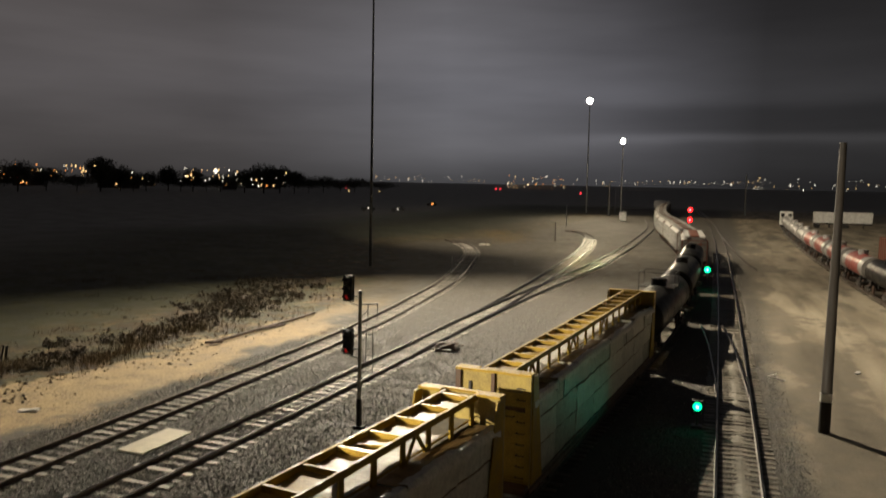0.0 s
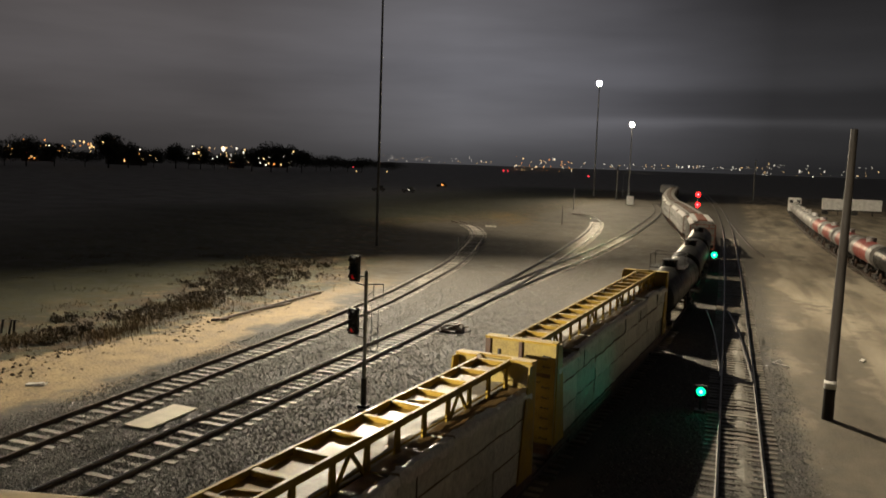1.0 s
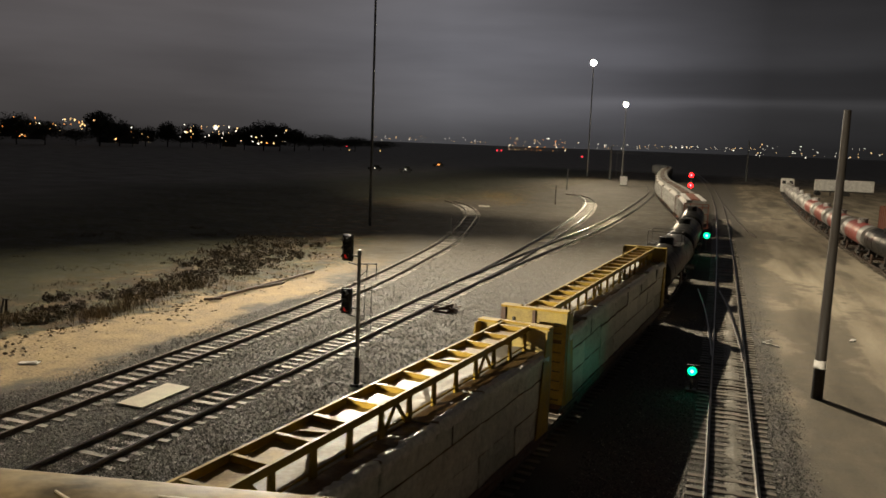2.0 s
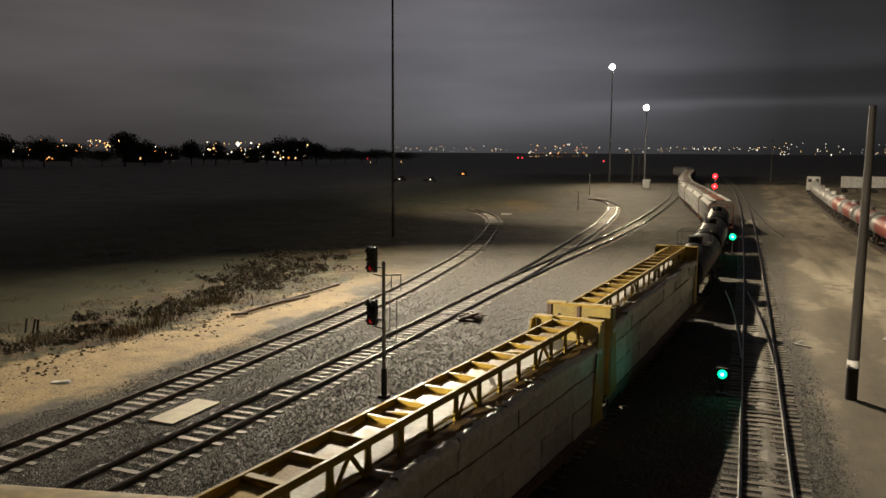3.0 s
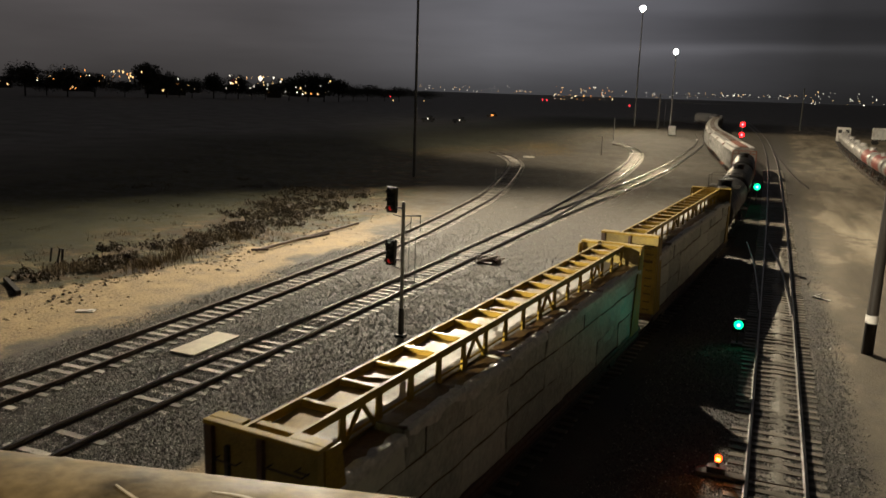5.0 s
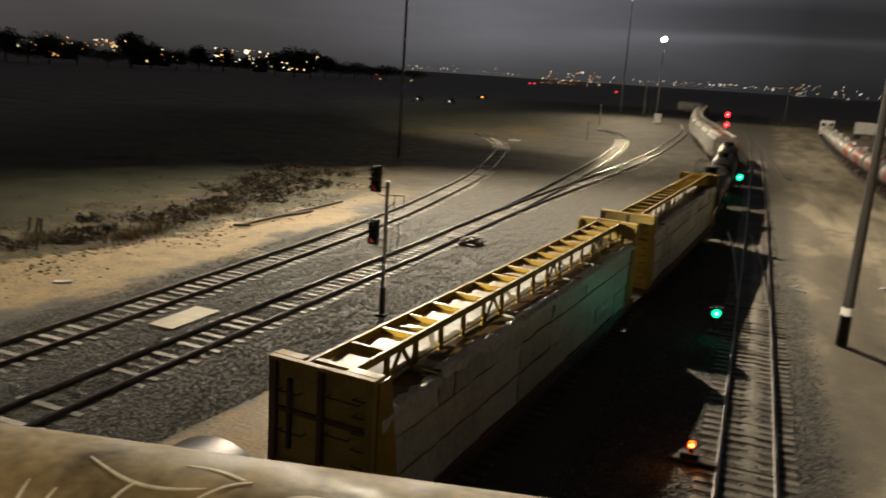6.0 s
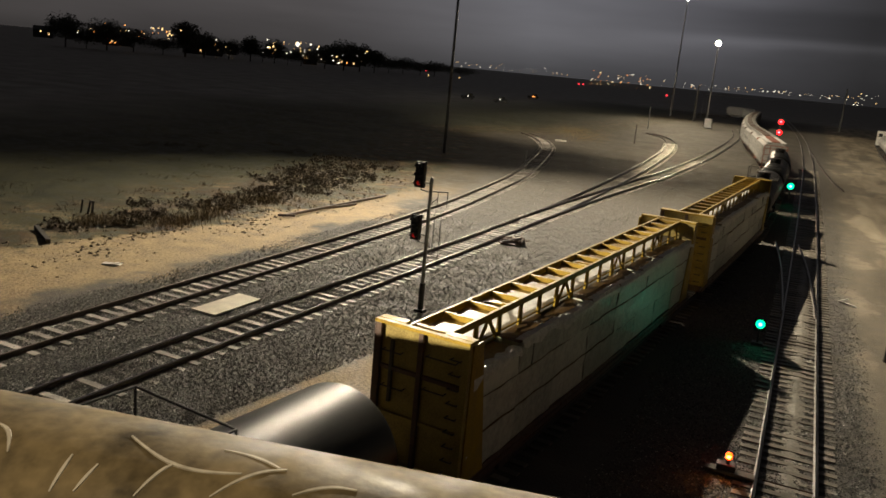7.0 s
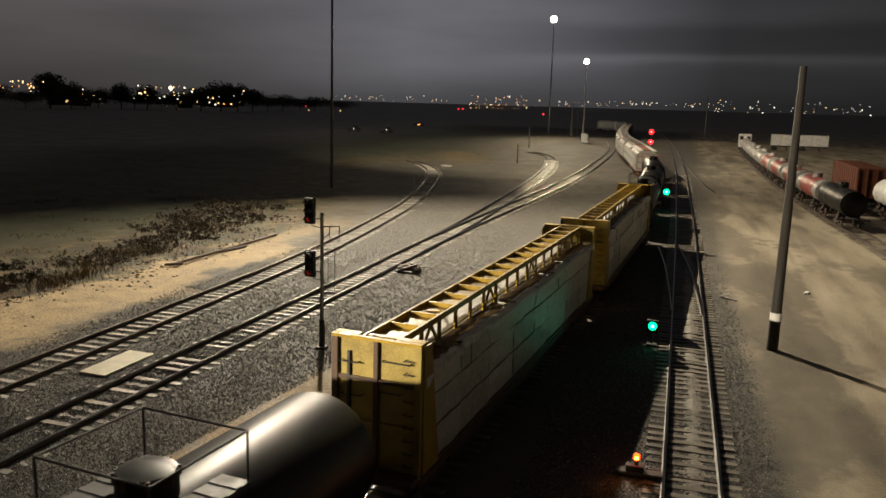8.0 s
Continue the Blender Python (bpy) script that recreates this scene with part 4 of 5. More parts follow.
def east_bed(rng, n):
    y = 17 + np.minimum(rng.exponential(15, n), 80)
    x = rng.uniform(-3.5, 3.4, n) + rng.normal(0, 0.2, n)
    return x, y, np.full(n, 0.012)


def gravel_fill():
    """A strip of pale fine gravel along the middle of the straight track."""
    bm = bmesh.new()
    rows = []
    for j in range(137):
        y = 15.5 + j * 0.32
        fade = min(1, 0.35 + (y - 15.5) / 18, (59.3 - y) / 6)
        row = []
        drift = 0.1 * noise.noise((3.0, y * 0.12, 5.0))
        for x in np.linspace(0.80 + drift, 1.42 + drift, 12):
            h = 0.024 + 0.016 * fade + 0.022 * noise.noise((x * 1.3, y * 0.9, 2.0)) + 0.024 * noise.noise((x * 6, y * 5, 9.0))
            row.append(bm.verts.new((x, y, h - 0.12 * abs(x - 1.11 - drift))))
        rows.append(row)
    for a, b in zip(rows, rows[1:]):
        for i in range(11):
            bm.faces.new((a[i], a[i + 1], b[i + 1], b[i]))
    ob = part("gravel_fill", bm, PALE_GRAVEL, None, smooth=True)
    tagged(ob, "strip of pale fine gravel along the middle of the straight track", "gravel", kind="structure")


gravel_fill()
stones("west_ballast", "wet grey broken ballast stones around the western tracks", 135000, west_bed, 1, 0.015, 0.038)
def crib_bed(rng, n):
    """Between the rails of the two western tracks, level with the ties."""
    y = 12 + np.minimum(rng.exponential(16, n), 60)
    x = np.empty(n)
    for i in range(n):
        way = WEST_WAY if i % 2 else OUTER_WAY
        x[i] = np.interp(y[i], way.p[:, 1], way.p[:, 0])
    return x + rng.uniform(-0.66, 0.66, n), y, rng.uniform(0.004, 0.034, n)


def verge_clods(rng, n):
    y = rng.uniform(20, 66, n)
    side = rng.normal(0, 1.0, n)
    x = -30.6 - 1.6 * side * np.where(side > 0, 2.2, 1.0) - 0.035 * np.maximum(0, y - 52) ** 1.5 + 1.1 * np.sin(y * 0.55) - np.where(y < 34, (34 - y) * 0.14, 0)
    return x, y, np.full(n, -0.02)


stones("crib_ballast", "grey ballast heaped between the western rails", 15000, crib_bed, 3, 0.02, 0.05)
stones("earth_clods", "brown earth clods and turf along the verge", 900, verge_clods, 8, 0.04, 0.17, CLOD, 0.55, "earth")
stones("east_ballast", "wet grey broken ballast stones around the straight track", 46000, east_bed, 2, 0.014, 0.036)


# ---- signals, poles and masts ----
def lens(bm, x, y, z, r, facing=-1):
    lathe(bm, [(y, r), (y + facing * 0.02, r * 0.96), (y + facing * 0.05, r * 0.6), (y + facing * 0.06, 0.01)], "Y", 18, (x, 0, z))


def signal_head(parent, x, y, z, name="signal_head"):
    """A three-lamp head: black back plate, box, hoods and lenses; the lowest glows faintly."""
    bm = bmesh.new()
    box(bm, x - 0.20, x + 0.20, y - 0.13, y + 0.13, z - 0.52, z + 0.52, 0.03)
    box(bm, x - 0.23, x + 0.23, y - 0.02, y + 0.0, z - 0.55, z + 0.55, 0.01)
    head = part(name, bm, BLACK_PAINT, parent, "black three-lamp signal head")
    for dz in (0.34, 0.0, -0.34):
        bm = bmesh.new()
        n = 14
        ring = [[bm.verts.new((x + 0.13 * math.cos(t), yy, z + dz + 0.13 * math.sin(t))) for t in np.linspace(-0.25, math.pi + 0.25, n)] for yy in (y - 0.13, y - 0.38)]
        for i in range(n - 1):
            bm.faces.new((ring[0][i], ring[0][i + 1], ring[1][i + 1], ring[1][i]))
        bmesh.ops.solidify(bm, geom=bm.faces[:], thickness=0.01)
        part("hood", bm, BLACK_PAINT, head)
        bm = bmesh.new()
        lens(bm, x, y - 0.135, z + dz, 0.10)
        part("lens", bm, G_RED_DIM if dz < -0.1 else BLACK_PAINT, head, "faintly lit red lens" if dz < -0.1 else "")
    return head


def block_signal():
    sig = thing("block_signal", "grey signal mast with two black heads and ladder", "railway signal", at=pose(-13.65, 29.4, 0))
    bm = bmesh.new()
    rod(bm, (0, 0, 0.0), (0, 0, 5.6), 0.085, 0.075, 14)
    rod(bm, (0, 0, 5.6), (0, 0, 5.72), 0.10, 0.04, 14)
    part("mast", bm, GALV, sig, smooth=True)
    bm = bmesh.new()
    box(bm, -0.2, 0.2, -0.2, 0.2, 0.0, 0.12, 0.03)
    rod(bm, (0, 0, 0.1), (0, 0, 1.25), 0.125, 0.115, 14)
    part("footing", bm, BLACK_PAINT, sig, "dark footing")
    for z in (5.72, 3.55):
        bm = bmesh.new()
        rod(bm, (0, 0, z - 0.25), (-0.48, 0, z - 0.25), 0.035, n=8)
        rod(bm, (0, 0, z - 0.62), (-0.48, 0, z - 0.55), 0.03, n=8)
        part("bracket", bm, GALV, sig)
    signal_head(sig, -0.52, 0, 5.78)
    signal_head(sig, -0.52, 0, 3.58)
    bm = bmesh.new()
    for dx in (0.16, 0.46):
        rod(bm, (dx, 0.25, 2.35), (dx, 0.25, 4.3), 0.016, n=6)
    for k in range(7):
        rod(bm, (0.16, 0.25, 2.4 + k * 0.3), (0.46, 0.25, 2.4 + k * 0.3), 0.011, n=6)
    for z in (2.5, 4.2):
        rod(bm, (0.0, 0.05, z), (0.3, 0.25, z), 0.014, n=6)
    part("ladder", bm, GALV, sig)
    bm = bmesh.new()
    rod(bm, (0, 0, 5.15), (0.75, 0.1, 5.2), 0.028, n=8)
    rod(bm, (0.72, 0.1, 5.2), (0.72, 0.1, 4.55), 0.022, n=8)
    rod(bm, (0.3, 0.1, 5.18), (0.3, 0.1, 4.6), 0.022, n=8)
    rod(bm, (0.0, 0.05, 4.6), (0.3, 0.1, 4.9), 0.02, n=8)
    part("arm", bm, GALV, sig, "small steel side arm")


block_signal()


def red_signal():
    at = (-5.85, 170.0)
    sig = thing("home_signal", "tall signal showing two red lights one above the other", "railway signal", at=pose(at[0], at[1], 0))
    bm = bmesh.new()
    rod(bm, (0, 0, 0), (0, 0, 5.9), 0.10, 0.08, 12)
    part("mast", bm, GALV, sig)
    for z in (5.38, 3.36):
        bm = bmesh.new()
        box(bm, -0.5, 0.5, -0.15, 0.05, z - 0.62, z + 0.62, 0.03)
        head = part("signal_head", bm, BLACK_PAINT, sig)
        bm = bmesh.new()
        # lens drawn oversize to stand in for the red lamp's glare
        lens(bm, 0, -0.17, z, 0.46)
        part("lens", bm, G_RED, head, "glowing red lens")
        bm = bmesh.new()
        lens(bm, 0, -0.225, z, 0.15)
        part("glare_core", bm, G_RED_CORE, sig, "pale piece that imitates the lamp's blown-out centre")


red_signal()


def dwarf_signal(x, y, z, r, label):
    sig = thing("dwarf_signal", label, "railway signal", "dwarf signals", at=pose(x, y, 0))
    bm = bmesh.new()
    box(bm, -0.22, 0.22, -0.2, 0.2, 0, 0.12, 0.02)
    rod(bm, (0, 0, 0.1), (0, 0, z - 0.3), 0.05, n=10)
    part("stand", bm, GALV, sig)
    bm = bmesh.new()
    box(bm, -r - 0.05, r + 0.05, -0.08, 0.16, z - 0.32, z + r + 0.06, 0.03)
    head = part("signal_head", bm, BLACK_PAINT, sig)
    bm = bmesh.new()
    lens(bm, 0, -0.09, z, r)
    part("lens", bm, G_GREEN, head, "glowing green lens")
    bm = bmesh.new()
    lens(bm, 0, -0.13, z, r * 0.38)
    part("glare_core", bm, G_GREEN_CORE, sig, "pale piece that imitates the lamp's blown-out centre")


# lens radii are oversize to stand in for the green lamps' glare
dwarf_signal(-0.55, 35.0, 0.92, 0.19, "low dwarf signal showing green between the tracks")
dwarf_signal(-1.0, 85.5, 1.75, 0.32, "low dwarf signal showing green between the tracks")


def switch_stand():
    st = thing("switch_stand", "low switch machine with a glowing amber lamp", "switch stand", at=pose(-0.5, 21.9, 0))
    bm = bmesh.new()
    box(bm, -0.55, 0.75, -0.16, 0.16, 0.05, 0.16, 0.02)
    part("base_tie", bm, WOOD_TIE, st)
    bm = bmesh.new()
    box(bm, -0.28, 0.22, -0.14, 0.14, 0.16, 0.34, 0.03)
    rod(bm, (0, 0, 0.3), (0, 0, 0.48), 0.05, n=10)
    part("machine", bm, STEEL_DARK, st)
    bm = bmesh.new()
    lathe(bm, [(0.48, 0.06), (0.50, 0.085), (0.62, 0.085), (0.66, 0.05), (0.67, 0.01)], "Z", 16)
    part("lamp", bm, G_AMBER, st, "glowing amber lamp")
    bm = bmesh.new()
    lathe(bm, [(0.515, 0.02), (0.53, 0.055), (0.60, 0.055), (0.615, 0.02)], "Z", 12, (0, -0.045, 0))
    part("glare_core", bm, G_AMBER_CORE, st, "pale piece that imitates the lamp's blown-out centre")
    bm = bmesh.new()
    rod(bm, (0.2, 0, 0.14), (2.2, 0, 0.14), 0.02, n=8)
    part("throw_rod", bm, RUST, st)


switch_stand()


def utility_pole():
    p = thing("utility_pole", "dark leaning wooden pole with a white band", "pole", at=pose(4.52, 36.4, 0))
    bm = bmesh.new()
    rod(bm, (0, 0, -0.1), (0.12, 0.35, 12.1), 0.24, 0.14, 18)
    part("shaft", bm, POLE_WOOD, p, smooth=True)
    bm = bmesh.new()
    rod(bm, (0.014, 0.04, 1.32), (0.017, 0.05, 1.66), 0.245, 0.243, 18)
    part("band", bm, WHITE_PAINT, p, "white painted band")


utility_pole()


def light_mast(at, base_r, glass, lamp_r, label):
    x, y, z = at
    m = thing("light_mast", label, "light mast", "yard light masts", at=pose(x, y, 0))
    bm = bmesh.new()
    rod(bm, (0, 0, 0), (0, 0, z), base_r, base_r * 0.45, 16)
    part("pole", bm, GALV, m, smooth=True)
    bm = bmesh.new()
    box(bm, -0.7, 0.7, -0.12, 0.12, z - 0.1, z + 0.1, 0.02)
    part("crossbar", bm, GALV, m)
    bm = bmesh.new()
    lathe(bm, [(0.1, lamp_r * 0.5), (-0.3, lamp_r * 0.8), (-0.55, lamp_r * 1.05), (-0.6, lamp_r * 1.05)], "Y", 20, (0, 0, z + 0.3))
    head = part("floodlight", bm, GALV, m)
    bm = bmesh.new()
    lathe(bm, [(-0.62, lamp_r), (-0.72, lamp_r * 0.9), (-0.82, lamp_r * 0.55), (-0.85, 0.02)], "Y", 20, (0, 0, z + 0.3))
    part("lamp_glass", bm, glass, head, "glowing lamp glass")
    return m


light_mast(MAST_1, 0.19, G_LAMP, 0.25, "tall galvanised yard light mast in the field")
# the far lamp glasses are oversize to stand in for their glare
light_mast(MAST_2, 0.34, G_LAMP_FAR, 0.95, "tall galvanised yard light mast with lit floodlights")
light_mast(MAST_3, 0.26, G_LAMP_FAR, 0.62, "galvanised yard light mast with lit floodlights")


def plain_pole(x, y, h, r, material, label):
    p = thing("utility_pole", label, "pole", "far poles", at=pose(x, y, 0))
    bm = bmesh.new()
    rod(bm, (0, 0, -0.05), (0, 0, h), r, r * 0.6, 10)
    part("shaft", bm, material, p)


plain_pole(8.3, 312, 14.6, 0.36, GALV, "pale steel pole by the yard's end")
plain_pole(-34.5, 265, 11.0, 0.40, GALV, "pale steel pole beside the far tracks")
plain_pole(-35.6, 290, 9.0, 0.12, GALV, "thin dark pole beside the far tracks")
plain_pole(-27.3, 139.5, 3.3, 0.09, POLE_WOOD, "short dark marker post by the spur")
plain_pole(-34.6, 190, 5.0, 0.13, GALV, "pale post by the curving spur")
plain_pole(-27.9, 84, 1.9, 0.05, WHITE_PAINT, "thin white stake beside the outer track")


def span(p, q, sag):
    bm = bmesh.new()
    p, q = Vector(p), Vector(q)
    pts = [p.lerp(q, k / 12) - Vector((0, 0, 4 * sag * (k / 12) * (1 - k / 12))) for k in range(13)]
    for a, b in zip(pts, pts[1:]):
        rod(bm, a, b, 0.05, n=6)
    tagged(part("cable", bm, GALV, None), "thin overhead cable between far poles", "cable", "far cables")


span((-34.5, 265, 10.9), (8.3, 312, 11.6), 0.5)
span((-34.5, 265, 8.7), (8.3, 312, 9.6), 0.5)


# ---- loose things on the ground ----
def plywood():
    p = part("plywood_sheet", bmesh.new(), PLYWOOD, None)
    bm = bmesh.new()
    box(bm, -0.58, 0.58, -1.4, 1.4, 0.03, 0.09, 0.008)
    p.data = mesh_of("plywood_sheet", bm, PLYWOOD)
    p.matrix_world = pose(-20.05, 24.8, 0.0, 0, 0, -1.5)
    tagged(p, "pale plywood sheet lying between the tracks", "board")


plywood()


def scrap_heap():
    rng = random.Random(5)
    bm = bmesh.new()
    for k in range(26):
        a, d = rng.uniform(0, 6.28), rng.uniform(0, 0.7)
        c = Vector((d * math.cos(a), 1.3 * d * math.sin(a), 0.12 + 0.25 * rng.random()))
        dirn = Vector((rng.uniform(-1, 1), rng.uniform(-1, 1), rng.uniform(-0.25, 0.25))).normalized() * rng.uniform(0.15, 0.6)
        lo = c - dirn
        lo.z = max(0.03, lo.z)
        beam(bm, lo, c + dirn, rng.uniform(0.05, 0.16), rng.uniform(0.04, 0.12))
    box(bm, -0.5, 0.5, -0.7, 0.7, 0.0, 0.14, 0.05)
    p = part("scrap_heap", bm, RUST, None)
    p.matrix_world = pose(-15.35, 45.4, 0.0)
    tagged(p, "dark heap of scrap ties and plates on ballast", "scrap")


scrap_heap()


def ground_bit(name, label, category, x, y, turn, pieces, material):
    bm = bmesh.new()
    for p, q, w, h in pieces:
        beam(bm, p, q, w, h)
    ob = part(name, bm, material, None)
    ob.matrix_world = pose(x, y, 0, 0, 0, turn)
    tagged(ob, label, category)


ground_bit("broken_stake", "pale broken wooden stake lying on gravel", "stake", 3.15, 45.6, 0, [((-0.35, 0.3, 0.04), (0.45, -0.35, 0.05), 0.10, 0.08), ((-0.35, 0.3, 0.06), (0.1, 0.5, 0.2), 0.07, 0.05)], WHITE_PAINT)
ground_bit("paper_litter", "crumpled white litter on the sandy verge", "litter", -27.7, 26.1, 20, [((-0.4, 0, 0.03), (0.4, 0.05, 0.04), 0.35, 0.05), ((-0.1, -0.1, 0.06), (0.3, 0.12, 0.08), 0.2, 0.04)], WHITE_PAINT)
ground_bit("paper_litter", "white litter on the gravel road", "litter", 7.6, 49.0, 70, [((-0.3, 0, 0.03), (0.3, 0.0, 0.05), 0.2, 0.06)], WHITE_PAINT)
ground_bit("white_bag", "torn white sacks beside the bending track", "bag", -35.9, 124.5, 10, [((-0.9, 0, 0.12), (0.1, 0.1, 0.15), 0.5, 0.24), ((0.2, 0.2, 0.1), (0.8, -0.1, 0.14), 0.4, 0.2)], WRAP_WHITE)
ground_bit("fallen_pole", "old dark pole lying along the verge", "log", -28.7, 47.2, -1.5, [((0, -6.2, 0.14), (0.1, 6.0, 0.14), 0.15, 0.16), ((-0.5, -6.3, 0.1), (0.5, -5.9, 0.18), 0.16, 0.14), ((-0.1, -2.2, 0.08), (0.5, 1.2, 0.1), 0.14, 0.12)], RUST)
ground_bit("fallen_pole", "old dark beam lying in the grass", "log", -34.0, 27.6, 60, [((0, -1.6, 0.12), (0, 1.6, 0.12), 0.22, 0.2)], POLE_WOOD)


for px, lean in ((-37.4, 0.10), (-36.9, 0.16), (-36.6, 0.05)):
    ground_bit("broken_post", "short dark broken post standing in grass", "post", px, 33.0 + px * 0.1 + 3.7, 20, [((0, 0, -0.05), (lean, 0.05, 0.75), 0.10, 0.10)], POLE_WOOD)


def cabinet_far():
    c = thing("relay_cabinet", "white trackside relay cabinet", "cabinet", at=pose(-25.9, 229.0, 0))
    bm = bmesh.new()
    box(bm, -0.95, 0.95, -0.6, 0.6, 0.1, 2.5, 0.05)
    body = part("body", bm, WHITE_PAINT, c)
    bm = bmesh.new()
    box(bm, -0.8, 0.8, -0.63, -0.6, 0.3, 2.3, 0.01)
    part("door", bm, WHITE_PAINT, body)
    bm = bmesh.new()
    box(bm, -1.05, 1.05, -0.7, 0.7, 2.5, 2.62, 0.02)
    part("roof", bm, GALV, c)


cabinet_far()


# ---- trailers, boxcar and tank beyond the parked train ----
def trailer(x, y, length, label):
    t = thing("trailer", label, "trailer", "parked trailers", at=pose(x, y, 0, 0, 0, 90))
    bm = bmesh.new()
    box(bm, -1.25, 1.25, -length / 2, length / 2, 1.3, 4.15, 0.04)
    part("box_body", bm, WHITE_PAINT, t)
    bm = bmesh.new()
    box(bm, -0.5, 0.5, -length / 2, length / 2, 1.0, 1.3)
    for yy in (length * 0.3, length * 0.4):
        for xx in (-1.1, 1.1):
            lathe(bm, [(xx - 0.15, 0.5), (xx + 0.15, 0.5)], "X", 16, (0, yy, 0.5))
    for xx in (-0.8, 0.8):
        box(bm, xx - 0.06, xx + 0.06, -length * 0.25, -length * 0.25 + 0.12, 0, 1.1)
    part("running_gear", bm, STEEL_DARK, t)


trailer(25.7, 231, 5.2, "white box trailer parked past the siding")
trailer(33.5, 233, 7.4, "white box trailer parked past the siding")


def boxcar():
    way = Way([(22.0, 70), (20.6, 90), (20.4, 110), (21.0, 140)])
    build_track("track_9", way, "siding under the red boxcar", 72, 138, 80, 120, WOOD_TIE, 2.6, 0.6, seed=11)
    c = thing("boxcar", "oxide red ribbed boxcar on a siding", "boxcar", at=way.place(way.s_at_y(104.5)))
    bm = bmesh.new()
    box(bm, -1.5, 1.5, -7.5, 7.5, 1.1, 4.35, 0.04)
    body = part("body", bm, RED_BROWN, c)
    bm = bmesh.new()
    for k in range(13):
        y = -7.4 + k * 14.8 / 12
        for s in (-1, 1):
            box(bm, *sorted((s * 1.48, s * 1.57)), y - 0.06, y + 0.06, 1.15, 4.3)
    for x in (-1.4, -0.5, 0.5, 1.4):
        box(bm, x - 0.06, x + 0.06, -7.58, -7.48, 1.15, 4.3)
    part("rib", bm, RED_BROWN, body)
    bm = bmesh.new()
    for k in range(10):
        box(bm, -1.52, 1.52, -7.4 + k * 1.6, -7.3 + k * 1.6, 4.33, 4.40)
    part("roof_seam", bm, RED_BROWN, body)
    bogies(c, 5.6)
    t = tank_car("tank_car", "grubby white tank car next to the boxcar", WHITE_PAINT, 5.0, 1.3, "parked tank cars", platform=False)
    t.matrix_world = way.place(way.s_at_y(86))


boxcar()


# ---- dry reeds and weeds on the field ----
def reeds(name, label, count, seed, area, low, high, material):
    rng = np.random.default_rng(seed)
    px, py = area(rng, count)
    h = rng.uniform(low, high, count) * rng.uniform(0.5, 1.0, count)
    ang = rng.uniform(0, 6.28, count)
    lean = rng.normal(0, 0.35, (count, 2)) * h[:, None]
    w = rng.uniform(0.008, 0.022, count)
    dx, dy = np.cos(ang) * w, np.sin(ang) * w
    z0 = np.full(count, -0.1)
    a = np.stack([px - dx, py - dy, z0], -1)
    b = np.stack([px + dx, py + dy, z0], -1)
    c = np.stack([px + lean[:, 0] * 0.4 + dx * 0.7, py + lean[:, 1] * 0.4 + dy * 0.7, h * 0.6], -1)
    e = np.stack([px + lean[:, 0] * 0.4 - dx * 0.7, py + lean[:, 1] * 0.4 - dy * 0.7, h * 0.6], -1)
    f = np.stack([px + lean[:, 0], py + lean[:, 1], h], -1)
    verts = np.stack([a, b, c, e, f], 1).reshape(-1, 3)
    i = 5 * np.arange(count)
    faces = [(k, k + 1, k + 2, k + 3) for k in i.tolist()] + [(k + 3, k + 2, k + 4) for k in i.tolist()]
    me = bpy.data.meshes.new(name)
    me.from_pydata(verts.tolist(), [], faces)
    me.materials.append(material)
    return tagged(new(name, me), label, "dry grass", kind="stuff")


def field_area(rng, n):
    cx, cy = rng.uniform(-62, -30, n // 40 + 1), rng.uniform(18, 75, n // 40 + 1)
    k = rng.integers(0, len(cx), n)
    x, y = cx[k] + rng.normal(0, 0.55, n), cy[k] + rng.normal(0, 0.55, n)
    y0 = np.maximum(0, y - 52) ** 1.5 * 0.035
    return np.minimum(x, -29.6 + rng.normal(0, 0.5, n)) - y0, y


def bush_area(rng, n):
    k = rng.integers(0, 7, n)
    c = np.array([(-33.6, 40.0), (-34.2, 43.2), (-32.4, 37.6), (-33.0, 45.0), (-35.0, 32.0), (-36.8, 55.0), (-32.2, 35.0)])[k]
    return c[:, 0] + rng.normal(0, 0.6, n), c[:, 1] + rng.normal(0, 0.9, n)


reeds("field_grass", "sparse dry grass over the dark field", 5000, 4, field_area, 0.03, 0.13, DRY_TWIG)


